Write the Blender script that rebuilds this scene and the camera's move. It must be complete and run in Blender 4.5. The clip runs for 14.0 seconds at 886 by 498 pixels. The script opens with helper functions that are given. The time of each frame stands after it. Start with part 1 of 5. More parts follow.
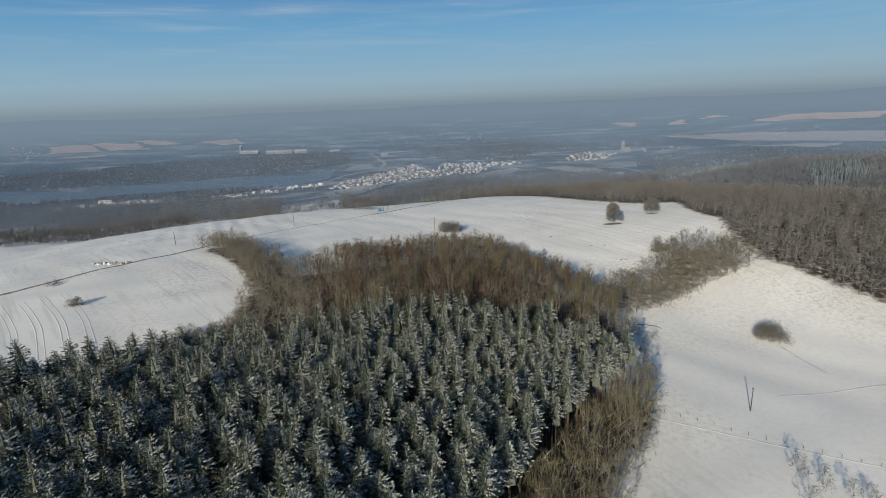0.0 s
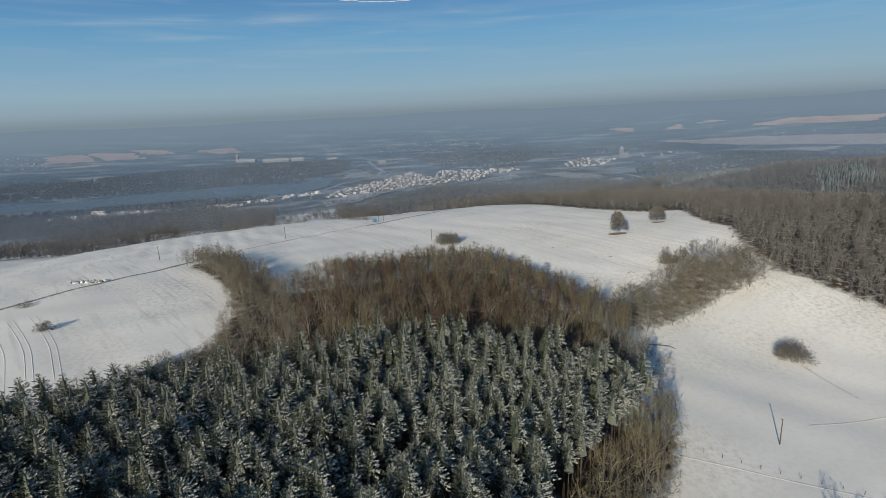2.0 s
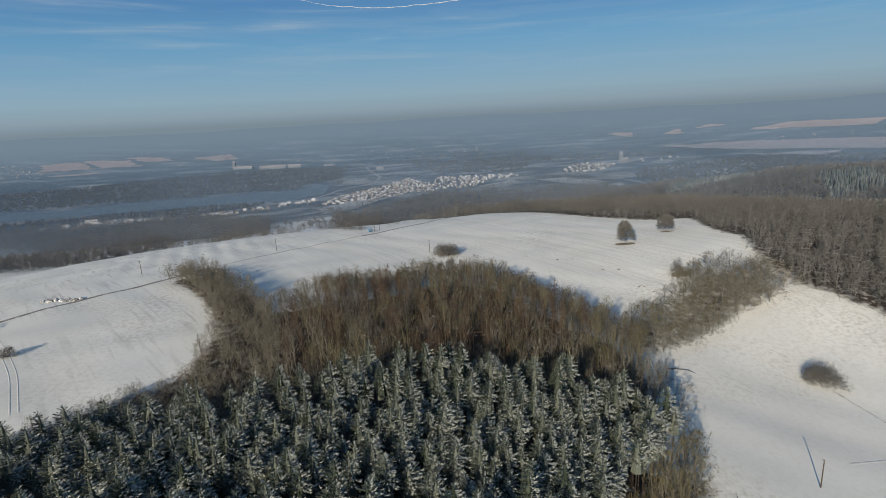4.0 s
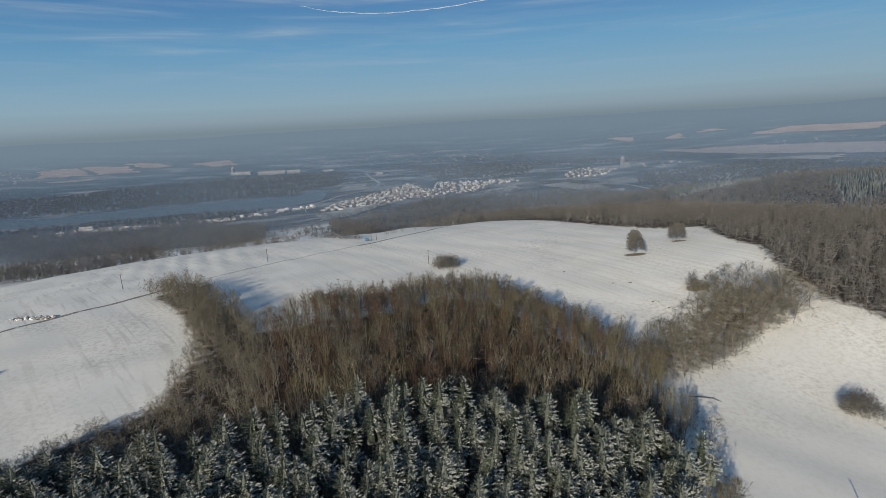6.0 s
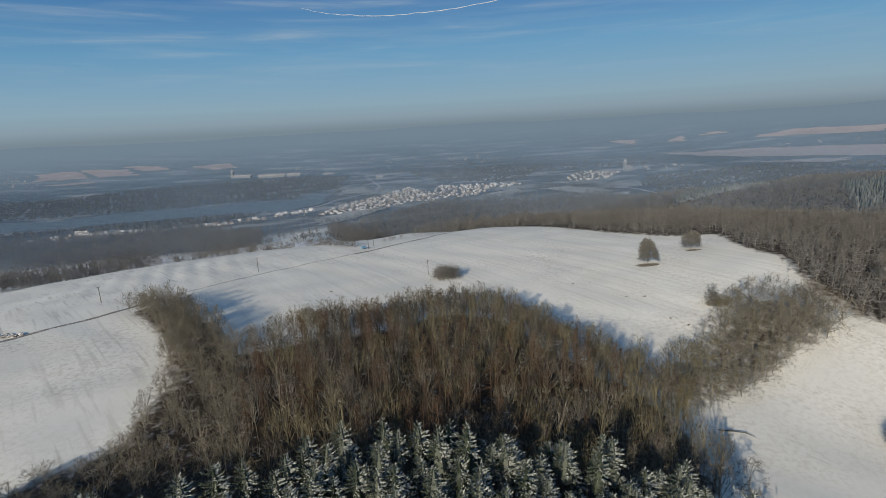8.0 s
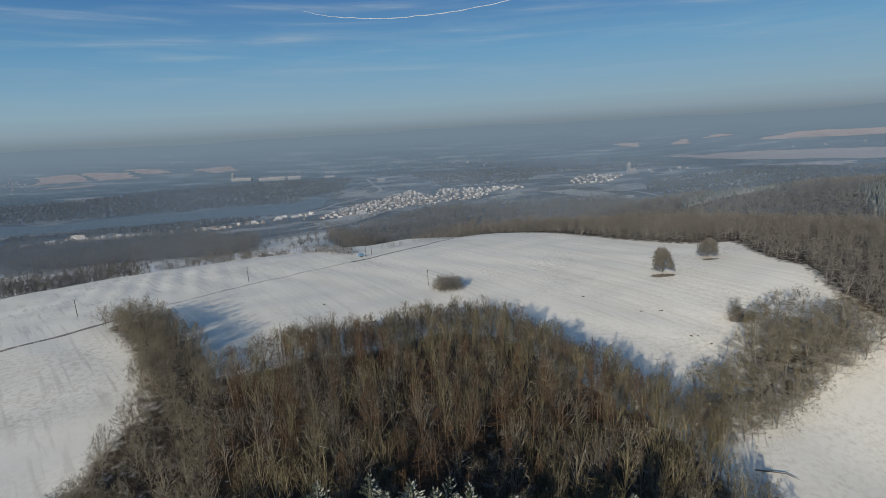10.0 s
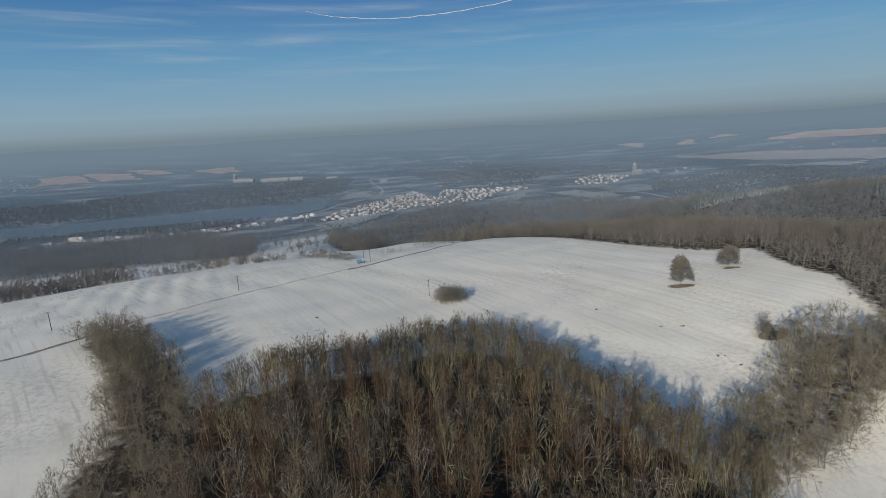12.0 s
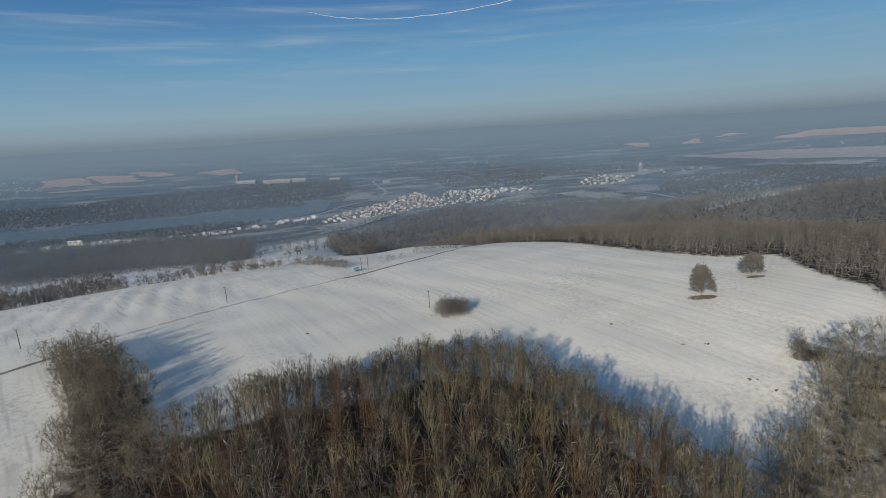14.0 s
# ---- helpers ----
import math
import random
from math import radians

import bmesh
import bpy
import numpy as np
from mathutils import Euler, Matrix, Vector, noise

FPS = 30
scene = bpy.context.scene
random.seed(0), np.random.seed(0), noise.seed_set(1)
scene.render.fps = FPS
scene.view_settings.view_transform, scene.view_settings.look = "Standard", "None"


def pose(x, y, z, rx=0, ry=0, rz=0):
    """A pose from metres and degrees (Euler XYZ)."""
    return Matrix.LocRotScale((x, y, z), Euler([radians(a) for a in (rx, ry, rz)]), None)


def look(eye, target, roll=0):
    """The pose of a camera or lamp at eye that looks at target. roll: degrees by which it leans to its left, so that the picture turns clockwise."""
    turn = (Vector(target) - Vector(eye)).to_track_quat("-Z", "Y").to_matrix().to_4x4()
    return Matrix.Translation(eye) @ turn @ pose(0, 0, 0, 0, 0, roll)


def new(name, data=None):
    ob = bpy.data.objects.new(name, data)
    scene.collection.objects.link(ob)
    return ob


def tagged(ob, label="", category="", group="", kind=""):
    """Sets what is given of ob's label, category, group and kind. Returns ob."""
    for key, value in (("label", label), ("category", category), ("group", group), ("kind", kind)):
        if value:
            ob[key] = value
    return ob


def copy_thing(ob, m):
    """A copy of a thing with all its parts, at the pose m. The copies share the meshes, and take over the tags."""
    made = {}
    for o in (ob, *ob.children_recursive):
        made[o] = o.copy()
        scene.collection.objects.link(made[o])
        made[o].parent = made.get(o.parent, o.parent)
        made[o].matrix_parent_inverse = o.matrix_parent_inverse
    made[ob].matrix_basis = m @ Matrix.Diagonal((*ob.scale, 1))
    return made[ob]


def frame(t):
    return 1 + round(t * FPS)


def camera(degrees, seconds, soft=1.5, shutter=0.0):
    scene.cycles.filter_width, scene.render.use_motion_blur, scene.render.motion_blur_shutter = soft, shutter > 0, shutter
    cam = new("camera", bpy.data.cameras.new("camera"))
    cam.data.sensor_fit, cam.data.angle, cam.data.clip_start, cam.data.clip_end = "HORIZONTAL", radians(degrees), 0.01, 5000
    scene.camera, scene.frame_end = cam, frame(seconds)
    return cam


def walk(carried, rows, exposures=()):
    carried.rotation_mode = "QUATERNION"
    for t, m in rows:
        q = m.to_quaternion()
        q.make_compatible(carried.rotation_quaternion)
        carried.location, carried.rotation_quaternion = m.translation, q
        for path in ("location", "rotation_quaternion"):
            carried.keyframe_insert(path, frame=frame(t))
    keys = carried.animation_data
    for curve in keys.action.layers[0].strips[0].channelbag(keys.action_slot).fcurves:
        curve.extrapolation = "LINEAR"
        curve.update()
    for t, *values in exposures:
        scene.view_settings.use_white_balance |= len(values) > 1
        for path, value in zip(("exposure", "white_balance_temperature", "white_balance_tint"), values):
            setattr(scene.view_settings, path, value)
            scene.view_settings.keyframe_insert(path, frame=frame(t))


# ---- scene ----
cam = camera(79.0, 14.0, soft=0.8)
PATH = [
    (0, (-5.015, -453.599, 95.582), (-4.964, -451.67, 95.059), -2.1),
    (0.5, (-4.661, -449.244, 95.513), (-4.608, -447.312, 94.997), -2.2),
    (1, (-4.255, -444.76, 95.42), (-4.201, -442.826, 94.91), -2.4),
    (1.5, (-3.856, -440.13, 95.332), (-3.801, -438.195, 94.827), -2.5),
    (2, (-3.5, -435.353, 95.26), (-3.443, -433.418, 94.76), -2.6),
    (2.5, (-3.19, -430.457, 95.202), (-3.132, -428.52, 94.707), -2.7),
    (3, (-2.903, -425.514, 95.18), (-2.843, -423.576, 94.69), -2.8),
    (3.2, (-2.803, -423.526, 95.164), (-2.742, -421.588, 94.676), -2.8),
    (5.5, (-1.617, -400.261, 94.27), (-1.554, -398.318, 93.803), -3.0),
    (6, (-1.287, -394.997, 94.149), (-1.224, -393.052, 93.686), -3.0),
    (6.5, (-0.94, -389.615, 94.029), (-0.878, -387.67, 93.567), -3.0),
    (7, (-0.67, -384.19, 93.895), (-0.608, -382.244, 93.437), -3.0),
    (7.5, (-0.385, -378.8, 93.757), (-0.325, -376.853, 93.3), -3.0),
    (8, (-0.027, -373.473, 93.615), (0.033, -371.526, 93.162), -3.0),
    (10.5, (1.906, -347.152, 92.379), (1.956, -345.202, 91.937), -3.1),
    (11, (2.294, -341.833, 92.264), (2.341, -339.883, 91.822), -3.2),
    (11.5, (2.637, -336.459, 92.125), (2.681, -334.508, 91.684), -3.2),
    (12, (2.986, -331.022, 92.004), (3.027, -329.072, 91.564), -3.1),
    (12.5, (3.411, -325.587, 91.885), (3.45, -323.637, 91.445), -3.2),
    (13, (3.98, -320.166, 91.746), (4.015, -318.215, 91.308), -3.2),
    (13.5, (4.619, -314.736, 91.608), (4.649, -312.785, 91.169), -3.3),
    (14, (5.251, -309.263, 91.532), (5.277, -307.312, 91.094), -3.4),
]
walk(cam, [(t, look(eye, target, roll)) for t, eye, target, roll in PATH], [(0, 0.20), (3, 0.12), (7, 0.05), (14, 0.0)])

# ---- world, sun, exposure ----
SUN_AZ, SUN_EL = 207.0, 19.5   # compass degrees from +y, elevation


def nd(nt, kind, **sets):
    n = nt.nodes.new(kind)
    for k, v in sets.items():
        if k == "op":
            n.operation = v
        elif k == "blend":
            n.data_type, n.blend_type = "RGBA", v
        else:
            n.inputs[k].default_value = v
    return n


def ramp(nt, stops, interp="LINEAR"):
    n = nt.nodes.new("ShaderNodeValToRGB")
    n.color_ramp.interpolation = interp
    els = n.color_ramp.elements
    els[0].position, els[0].color = stops[0][0], (*stops[0][1], 1)
    els[1].position, els[1].color = stops[-1][0], (*stops[-1][1], 1)
    for p, c in stops[1:-1]:
        els.new(p).color = (*c, 1)
    return n


def build_world():
    w = bpy.data.worlds.new("winter_sky")
    scene.world = w
    w.use_nodes = True
    nt = w.node_tree
    nt.nodes.clear()
    ln = nt.links.new
    sky = nt.nodes.new("ShaderNodeTexSky")
    sky.sky_type, sky.sun_disc = "NISHITA", False
    sky.sun_elevation, sky.sun_rotation = radians(SUN_EL), radians(SUN_AZ)
    sky.altitude, sky.air_density, sky.dust_density, sky.ozone_density = 300, 1.0, 0.6, 2.0
    tc = nt.nodes.new("ShaderNodeTexCoord")
    sep = nt.nodes.new("ShaderNodeSeparateXYZ")
    ln(tc.outputs["Generated"], sep.inputs[0])
    # haze belt along the whole horizon, clear deep blue above
    tint = ramp(nt, [(z / 0.4, tuple(v / 8 for v in c)) for z, c, _ in HAZE])
    share = ramp(nt, [(z / 0.4, (f, f, f)) for z, _, f in HAZE])
    mr = nd(nt, "ShaderNodeMapRange", **{"From Min": 0.0, "From Max": 0.4})
    ln(sep.outputs["Z"], mr.inputs["Value"])
    ln(mr.outputs[0], tint.inputs[0])
    ln(mr.outputs[0], share.inputs[0])
    gain = nd(nt, "ShaderNodeVectorMath", op="SCALE")
    gain.inputs["Scale"].default_value = 8.0
    ln(tint.outputs[0], gain.inputs[0])
    mul = nt.nodes.new("ShaderNodeMix")
    mul.data_type = "RGBA"
    ln(share.outputs[0], mul.inputs["Factor"])
    ln(sky.outputs[0], mul.inputs["A"])
    ln(gain.outputs[0], mul.inputs["B"])
    # thin streaky cirrus
    mp = nt.nodes.new("ShaderNodeMapping")
    mp.inputs["Scale"].default_value = (2.4, 2.4, 34.0)
    mp.inputs["Rotation"].default_value = (0.0, 0.05, 0.0)
    ln(tc.outputs["Generated"], mp.inputs[0])
    nz = nd(nt, "ShaderNodeTexNoise", Scale=1.6, Detail=5.0, Roughness=0.55, Distortion=0.4)
    ln(mp.outputs[0], nz.inputs["Vector"])
    cr = ramp(nt, [(0.46, (0, 0, 0)), (0.60, (0.12, 0.12, 0.12)), (0.78, (0.5, 0.5, 0.5))])
    ln(nz.outputs[0], cr.inputs[0])
    up = nd(nt, "ShaderNodeMapRange", **{"From Min": 0.04, "From Max": 0.12})
    ln(sep.outputs["Z"], up.inputs["Value"])
    m2 = nd(nt, "ShaderNodeMath", op="MULTIPLY")
    ln(cr.outputs[0], m2.inputs[0])
    ln(up.outputs[0], m2.inputs[1])
    mixc = nt.nodes.new("ShaderNodeMix")
    mixc.data_type = "RGBA"
    mixc.inputs["B"].default_value = (4.6, 5.6, 6.4, 1)
    ln(m2.outputs[0], mixc.inputs["Factor"])
    ln(mul.outputs["Result"], mixc.inputs["A"])
    bg = nd(nt, "ShaderNodeBackground", Strength=0.08)
    out = nt.nodes.new("ShaderNodeOutputWorld")
    ln(mixc.outputs["Result"], bg.inputs[0])
    ln(bg.outputs[0], out.inputs[0])


# sine of elevation, colour of the haze, its share over the clear sky
HAZE = [(0.0, (2.3, 3.0, 3.55), 1.0), (0.018, (3.0, 4.0, 4.7), 1.0), (0.042, (3.1, 4.6, 5.6), 1.0), (0.075, (2.45, 4.35, 6.0), 0.95), (0.13, (1.35, 3.6, 6.0), 0.85), (0.21, (0.5, 2.1, 4.9), 0.8), (0.4, (0.4, 1.8, 4.4), 0.4)]
build_world()
sun = new("sun", bpy.data.lights.new("sun", "SUN"))
sun.data.energy, sun.data.angle, sun.data.color = 4.2, radians(0.53), (1.0, 0.89, 0.72)
az, el = radians(SUN_AZ), radians(SUN_EL)
SUN_DIR = Vector((math.sin(az) * math.cos(el), math.cos(az) * math.cos(el), math.sin(el)))
sun.matrix_world = look(SUN_DIR * 400, (0, 0, 0))

# ---- materials ----


def material(name, low, high, scale=0.5, fine=6.0, rough=0.9, bump=0.0, island=0.0, obj=0.0, third=None, third_at=(0.55, 0.75), third_scale=1.0, tree=0.0, snow=None):
    """Two-scale mottled surface; island and obj vary the value piece by piece, tree from tree to tree; snow lies on faces that look up; third is a patchy or piecewise second colour."""
    m = bpy.data.materials.new(name)
    m.use_nodes = True
    nt = m.node_tree
    ln = nt.links.new
    b = nt.nodes["Principled BSDF"]
    b.inputs["Roughness"].default_value = rough
    b.inputs["Specular IOR Level"].default_value = 0.25
    geo = nt.nodes.new("ShaderNodeNewGeometry")
    n1 = nd(nt, "ShaderNodeTexNoise", Scale=scale, Detail=4.0)
    n2 = nd(nt, "ShaderNodeTexNoise", Scale=fine, Detail=3.0)
    ln(geo.outputs["Position"], n1.inputs["Vector"])
    ln(geo.outputs["Position"], n2.inputs["Vector"])
    add = nd(nt, "ShaderNodeMath", op="ADD")
    ln(n1.outputs[0], add.inputs[0])
    ln(n2.outputs[0], add.inputs[1])
    last = add
    for amount, src in ((island, geo.outputs["Random Per Island"]), (obj, None)):
        if amount:
            if src is None:
                src = nt.nodes.new("ShaderNodeObjectInfo").outputs["Random"]
            ma = nd(nt, "ShaderNodeMath", op="MULTIPLY_ADD")
            ln(src, ma.inputs[0])
            ma.inputs[1].default_value = amount
            ln(last.outputs[0], ma.inputs[2])
            last = ma
    if tree:
        tone = nt.nodes.new("ShaderNodeAttribute")
        tone.attribute_name = "tone"
        both = nd(nt, "ShaderNodeMath", op="ADD")
        ln(tone.outputs["Fac"], both.inputs[0])
        ln(nt.nodes.new("ShaderNodeObjectInfo").outputs["Random"], both.inputs[1])
        wrap = nd(nt, "ShaderNodeMath", op="FRACT")
        ln(both.outputs[0], wrap.inputs[0])
        ma = nd(nt, "ShaderNodeMath", op="MULTIPLY_ADD")
        ln(wrap.outputs[0], ma.inputs[0])
        ma.inputs[1].default_value = tree
        ln(last.outputs[0], ma.inputs[2])
        last = ma
    mr = nd(nt, "ShaderNodeMapRange", **{"From Min": 0.65, "From Max": 1.35 + island + obj + tree})
    ln(last.outputs[0], mr.inputs["Value"])
    mix = nt.nodes.new("ShaderNodeMix")
    mix.data_type = "RGBA"
    mix.inputs["A"].default_value, mix.inputs["B"].default_value = (*low, 1), (*high, 1)
    ln(mr.outputs[0], mix.inputs["Factor"])
    col = mix.outputs["Result"]
    if third:
        n3 = nd(nt, "ShaderNodeTexNoise", Scale=third_scale, Detail=3.0)
        ln(geo.outputs["Position"], n3.inputs["Vector"])
        src = n3.outputs[0]
        if island:
            av = nd(nt, "ShaderNodeMath", op="MULTIPLY_ADD")
            ln(geo.outputs["Random Per Island"], av.inputs[0])
            av.inputs[1].default_value = 0.6
            half = nd(nt, "ShaderNodeMath", op="MULTIPLY_ADD")
            ln(n3.outputs[0], half.inputs[0])
            half.inputs[1].default_value, half.inputs[2].default_value = 0.8, -0.2
            ln(half.outputs[0], av.inputs[2])
            src = av.outputs[0]
        m3 = nd(nt, "ShaderNodeMapRange", **{"From Min": third_at[0], "From Max": third_at[1]})
        ln(src, m3.inputs["Value"])
        mix3 = nt.nodes.new("ShaderNodeMix")
        mix3.data_type = "RGBA"
        mix3.inputs["B"].default_value = (*third, 1)
        ln(m3.outputs[0], mix3.inputs["Factor"])
        ln(col, mix3.inputs["A"])
        col = mix3.outputs["Result"]
    if snow:
        shade, lo, hi, cover = snow
        sp = nt.nodes.new("ShaderNodeSeparateXYZ")
        ln(geo.outputs["True Normal"], sp.inputs[0])
        up = nd(nt, "ShaderNodeMapRange", **{"From Min": lo, "From Max": hi})
        ln(sp.outputs["Z"], up.inputs["Value"])
        pat = nd(nt, "ShaderNodeMapRange", **{"From Min": 1.0 - cover, "From Max": 1.25 - cover})
        half2 = nd(nt, "ShaderNodeMath", op="MULTIPLY_ADD")
        ln(geo.outputs["Random Per Island"], half2.inputs[0])
        half2.inputs[1].default_value = 0.6
        ln(n1.outputs[0], half2.inputs[2])
        ln(half2.outputs[0], pat.inputs["Value"])
        cov = nd(nt, "ShaderNodeMath", op="MULTIPLY")
        ln(up.outputs[0], cov.inputs[0])
        ln(pat.outputs[0], cov.inputs[1])
        mixs = nt.nodes.new("ShaderNodeMix")
        mixs.data_type = "RGBA"
        mixs.inputs["B"].default_value = (*shade, 1)
        ln(cov.outputs[0], mixs.inputs["Factor"])
        ln(col, mixs.inputs["A"])
        col = mixs.outputs["Result"]
    ln(col, b.inputs["Base Color"])
    if bump:
        bp = nd(nt, "ShaderNodeBump", Strength=bump, Distance=0.1)
        ln(n2.outputs[0], bp.inputs["Height"])
        ln(bp.outputs[0], b.inputs["Normal"])
    return m


SNOW = (0.80, 0.79, 0.77)
M_NEEDLE = material("spruce_needles", (0.018, 0.028, 0.018), (0.056, 0.070, 0.043), 0.5, 3.0, 0.85, island=0.3, tree=0.6, snow=((0.435, 0.45, 0.40), 0.0, 0.7, 0.44))
M_BARK = material("bark", (0.05, 0.038, 0.028), (0.13, 0.10, 0.075), 0.4, 9.0, 0.95, bump=0.3)
M_LIMB = material("pale_lichened_bark", (0.10, 0.090, 0.070), (0.26, 0.238, 0.195), 0.3, 5.0, 0.9, bump=0.2, island=0.3, tree=0.5, snow=((0.56, 0.55, 0.52), 0.2, 0.85, 0.3))
M_STEM = material("pale_stems", (0.10, 0.088, 0.056), (0.28, 0.25, 0.165), 0.1, 2.0, 0.9, island=0.3, tree=0.5, snow=((0.50, 0.47, 0.39), 0.25, 0.85, 0.28))
M_OLIVE = material("olive_stems", (0.055, 0.046, 0.026), (0.17, 0.148, 0.082), 0.08, 2.0, 0.95, island=0.35, tree=0.6)
# Far walls and roofs: distance haze is mixed into these muted colours.
M_HAZYWALL = material("haze_tinted_wall", (0.15, 0.175, 0.20), (0.28, 0.29, 0.305), 0.02, 0.3, 0.95)
M_HAZYROOF = material("haze_tinted_roof", (0.28, 0.28, 0.295), (0.40, 0.37, 0.37), 0.02, 0.3, 0.95)
M_BELT = material("greyish_twigs", (0.085, 0.076, 0.057), (0.27, 0.245, 0.185), 0.08, 2.0, 0.95, island=0.4, tree=0.5)
M_TWIG = material("bare_twigs", (0.042, 0.034, 0.026), (0.15, 0.124, 0.090), 0.08, 2.0, 0.95, island=0.35, tree=0.7)
M_LARCH = material("larch_twigs", (0.058, 0.036, 0.023), (0.155, 0.098, 0.060), 0.12, 2.0, 0.95, island=0.35, tree=0.5)
M_MOSSY = material("mossy_twigs", (0.066, 0.058, 0.032), (0.23, 0.203, 0.112), 0.15, 2.0, 0.95, island=0.4, tree=0.6)
M_GREYLIMB = material("grey_woodland_bark", (0.095, 0.090, 0.082), (0.24, 0.230, 0.212), 0.3, 4.0, 0.9, bump=0.2, island=0.3, tree=0.5, snow=((0.56, 0.555, 0.545), 0.15, 0.8, 0.40))
M_FROST = material("frosted_twigs", (0.066, 0.063, 0.058), (0.205, 0.197, 0.182), 0.03, 0.7, 0.95, island=0.4, tree=0.7)
M_GREY = material("grey_frosted_twigs", (0.095, 0.092, 0.082), (0.255, 0.246, 0.222), 0.1, 2.0, 0.95, island=0.4, tree=0.4)
# frosted wood, greyed and lightened so some distance haze is in the colour
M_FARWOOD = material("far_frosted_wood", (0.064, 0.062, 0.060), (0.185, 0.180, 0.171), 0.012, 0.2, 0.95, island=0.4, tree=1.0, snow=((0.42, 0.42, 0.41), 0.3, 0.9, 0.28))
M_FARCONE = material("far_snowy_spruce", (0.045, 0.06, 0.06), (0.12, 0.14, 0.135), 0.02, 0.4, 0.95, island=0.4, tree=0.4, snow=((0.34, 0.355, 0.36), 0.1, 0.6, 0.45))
# blue cast of these trees is valley haze put into the base colour
M_BLUEWOOD = material("riverside_wood_hazed", (0.042, 0.048, 0.053), (0.088, 0.094, 0.097), 0.006, 0.06, 0.95, island=0.2, tree=0.4)
M_GRASS = material("dry_grass", (0.06, 0.052, 0.038), (0.17, 0.148, 0.105), 0.3, 3.0, 0.95, island=0.6, third=(0.40, 0.375, 0.32), third_at=(0.72, 0.95))
M_SKIRT = material("matted_dry_grass", (0.10, 0.088, 0.066), (0.30, 0.27, 0.215), 0.6, 4.0, 0.95, bump=0.5, third=(0.6, 0.59, 0.56), third_at=(0.58, 0.7), third_scale=0.8)
M_POLE = material("weathered_pole_wood", (0.045, 0.036, 0.028), (0.11, 0.09, 0.07), 0.5, 12.0, 0.85, bump=0.3)
M_INSUL = material("glazed_insulator", (0.25, 0.22, 0.18), (0.4, 0.36, 0.3), 3.0, 20.0, 0.25)
M_SNOW = material("snow_lumps", (0.68, 0.68, 0.68), (0.86, 0.86, 0.85), 0.6, 5.0, 0.7, bump=0.3)
M_STONE = material("field_stone", (0.16, 0.145, 0.12), (0.34, 0.31, 0.27), 0.8, 6.0, 0.9, bump=0.4, third=(0.78, 0.78, 0.77), third_at=(0.45, 0.6), third_scale=0.7)
M_WALL = material("rendered_wall", (0.42, 0.37, 0.31), (0.76, 0.69, 0.59), 0.02, 1.0, 0.9, obj=0.5)
M_ROOF = material("snowy_roof", (0.70, 0.70, 0.69), (0.88, 0.87, 0.85), 0.05, 1.0, 0.8, third=(0.28, 0.19, 0.15), third_at=(0.55, 0.65), third_scale=0.06)
M_TILE = material("red_tile_roof", (0.22, 0.15, 0.125), (0.40, 0.32, 0.29), 0.05, 1.0, 0.85)
M_TRACK = material("farm_track", (0.14, 0.12, 0.10), (0.34, 0.31, 0.28), 0.3, 2.5, 0.95, bump=0.4, third=(0.62, 0.60, 0.55), third_at=(0.55, 0.75), third_scale=0.25)
M_FAINT = material("snowed_over_track", (0.36, 0.34, 0.30), (0.60, 0.58, 0.53), 0.4, 2.5, 0.95, bump=0.3, third=(0.72, 0.70, 0.65), third_at=(0.5, 0.7), third_scale=0.3)
M_ROAD = material("cleared_road", (0.30, 0.31, 0.33), (0.5, 0.5, 0.52), 0.02, 0.3, 0.8)
M_FIELD = material("far_snow_field", (0.33, 0.31, 0.318), (0.46, 0.43, 0.435), 0.010, 0.08, 0.95)
M_MEADOW = material("far_frosty_meadow", (0.28, 0.30, 0.30), (0.46, 0.47, 0.46), 0.012, 0.08, 0.95)
M_CONTRAIL = material("contrail_ice", (0.55, 0.58, 0.62), (0.75, 0.77, 0.8), 0.02, 0.05, 1.0)
M_CONTRAIL.node_tree.nodes["Principled BSDF"].inputs["Alpha"].default_value = 0.5
M_RUT = material("wheel_rut_snow", (0.52, 0.505, 0.46), (0.70, 0.685, 0.63), 0.3, 3.0, 0.9)
M_METAL = material("galvanised_metal", (0.3, 0.3, 0.31), (0.45, 0.45, 0.46), 2.0, 20.0, 0.5)


def water_material():
    m = bpy.data.materials.new("river_water")
    m.use_nodes = True
    nt = m.node_tree
    b = nt.nodes["Principled BSDF"]
    b.inputs["Base Color"].default_value = (0.11, 0.15, 0.165, 1)
    b.inputs["Roughness"].default_value = 0.4
    n = nd(nt, "ShaderNodeTexNoise", Scale=0.08, Detail=4.0)
    geo = nt.nodes.new("ShaderNodeNewGeometry")
    nt.links.new(geo.outputs["Position"], n.inputs["Vector"])
    bp = nd(nt, "ShaderNodeBump", Strength=0.15, Distance=0.4)
    nt.links.new(n.outputs[0], bp.inputs["Height"])
    nt.links.new(bp.outputs[0], b.inputs["Normal"])
    return m


M_WATER = water_material()


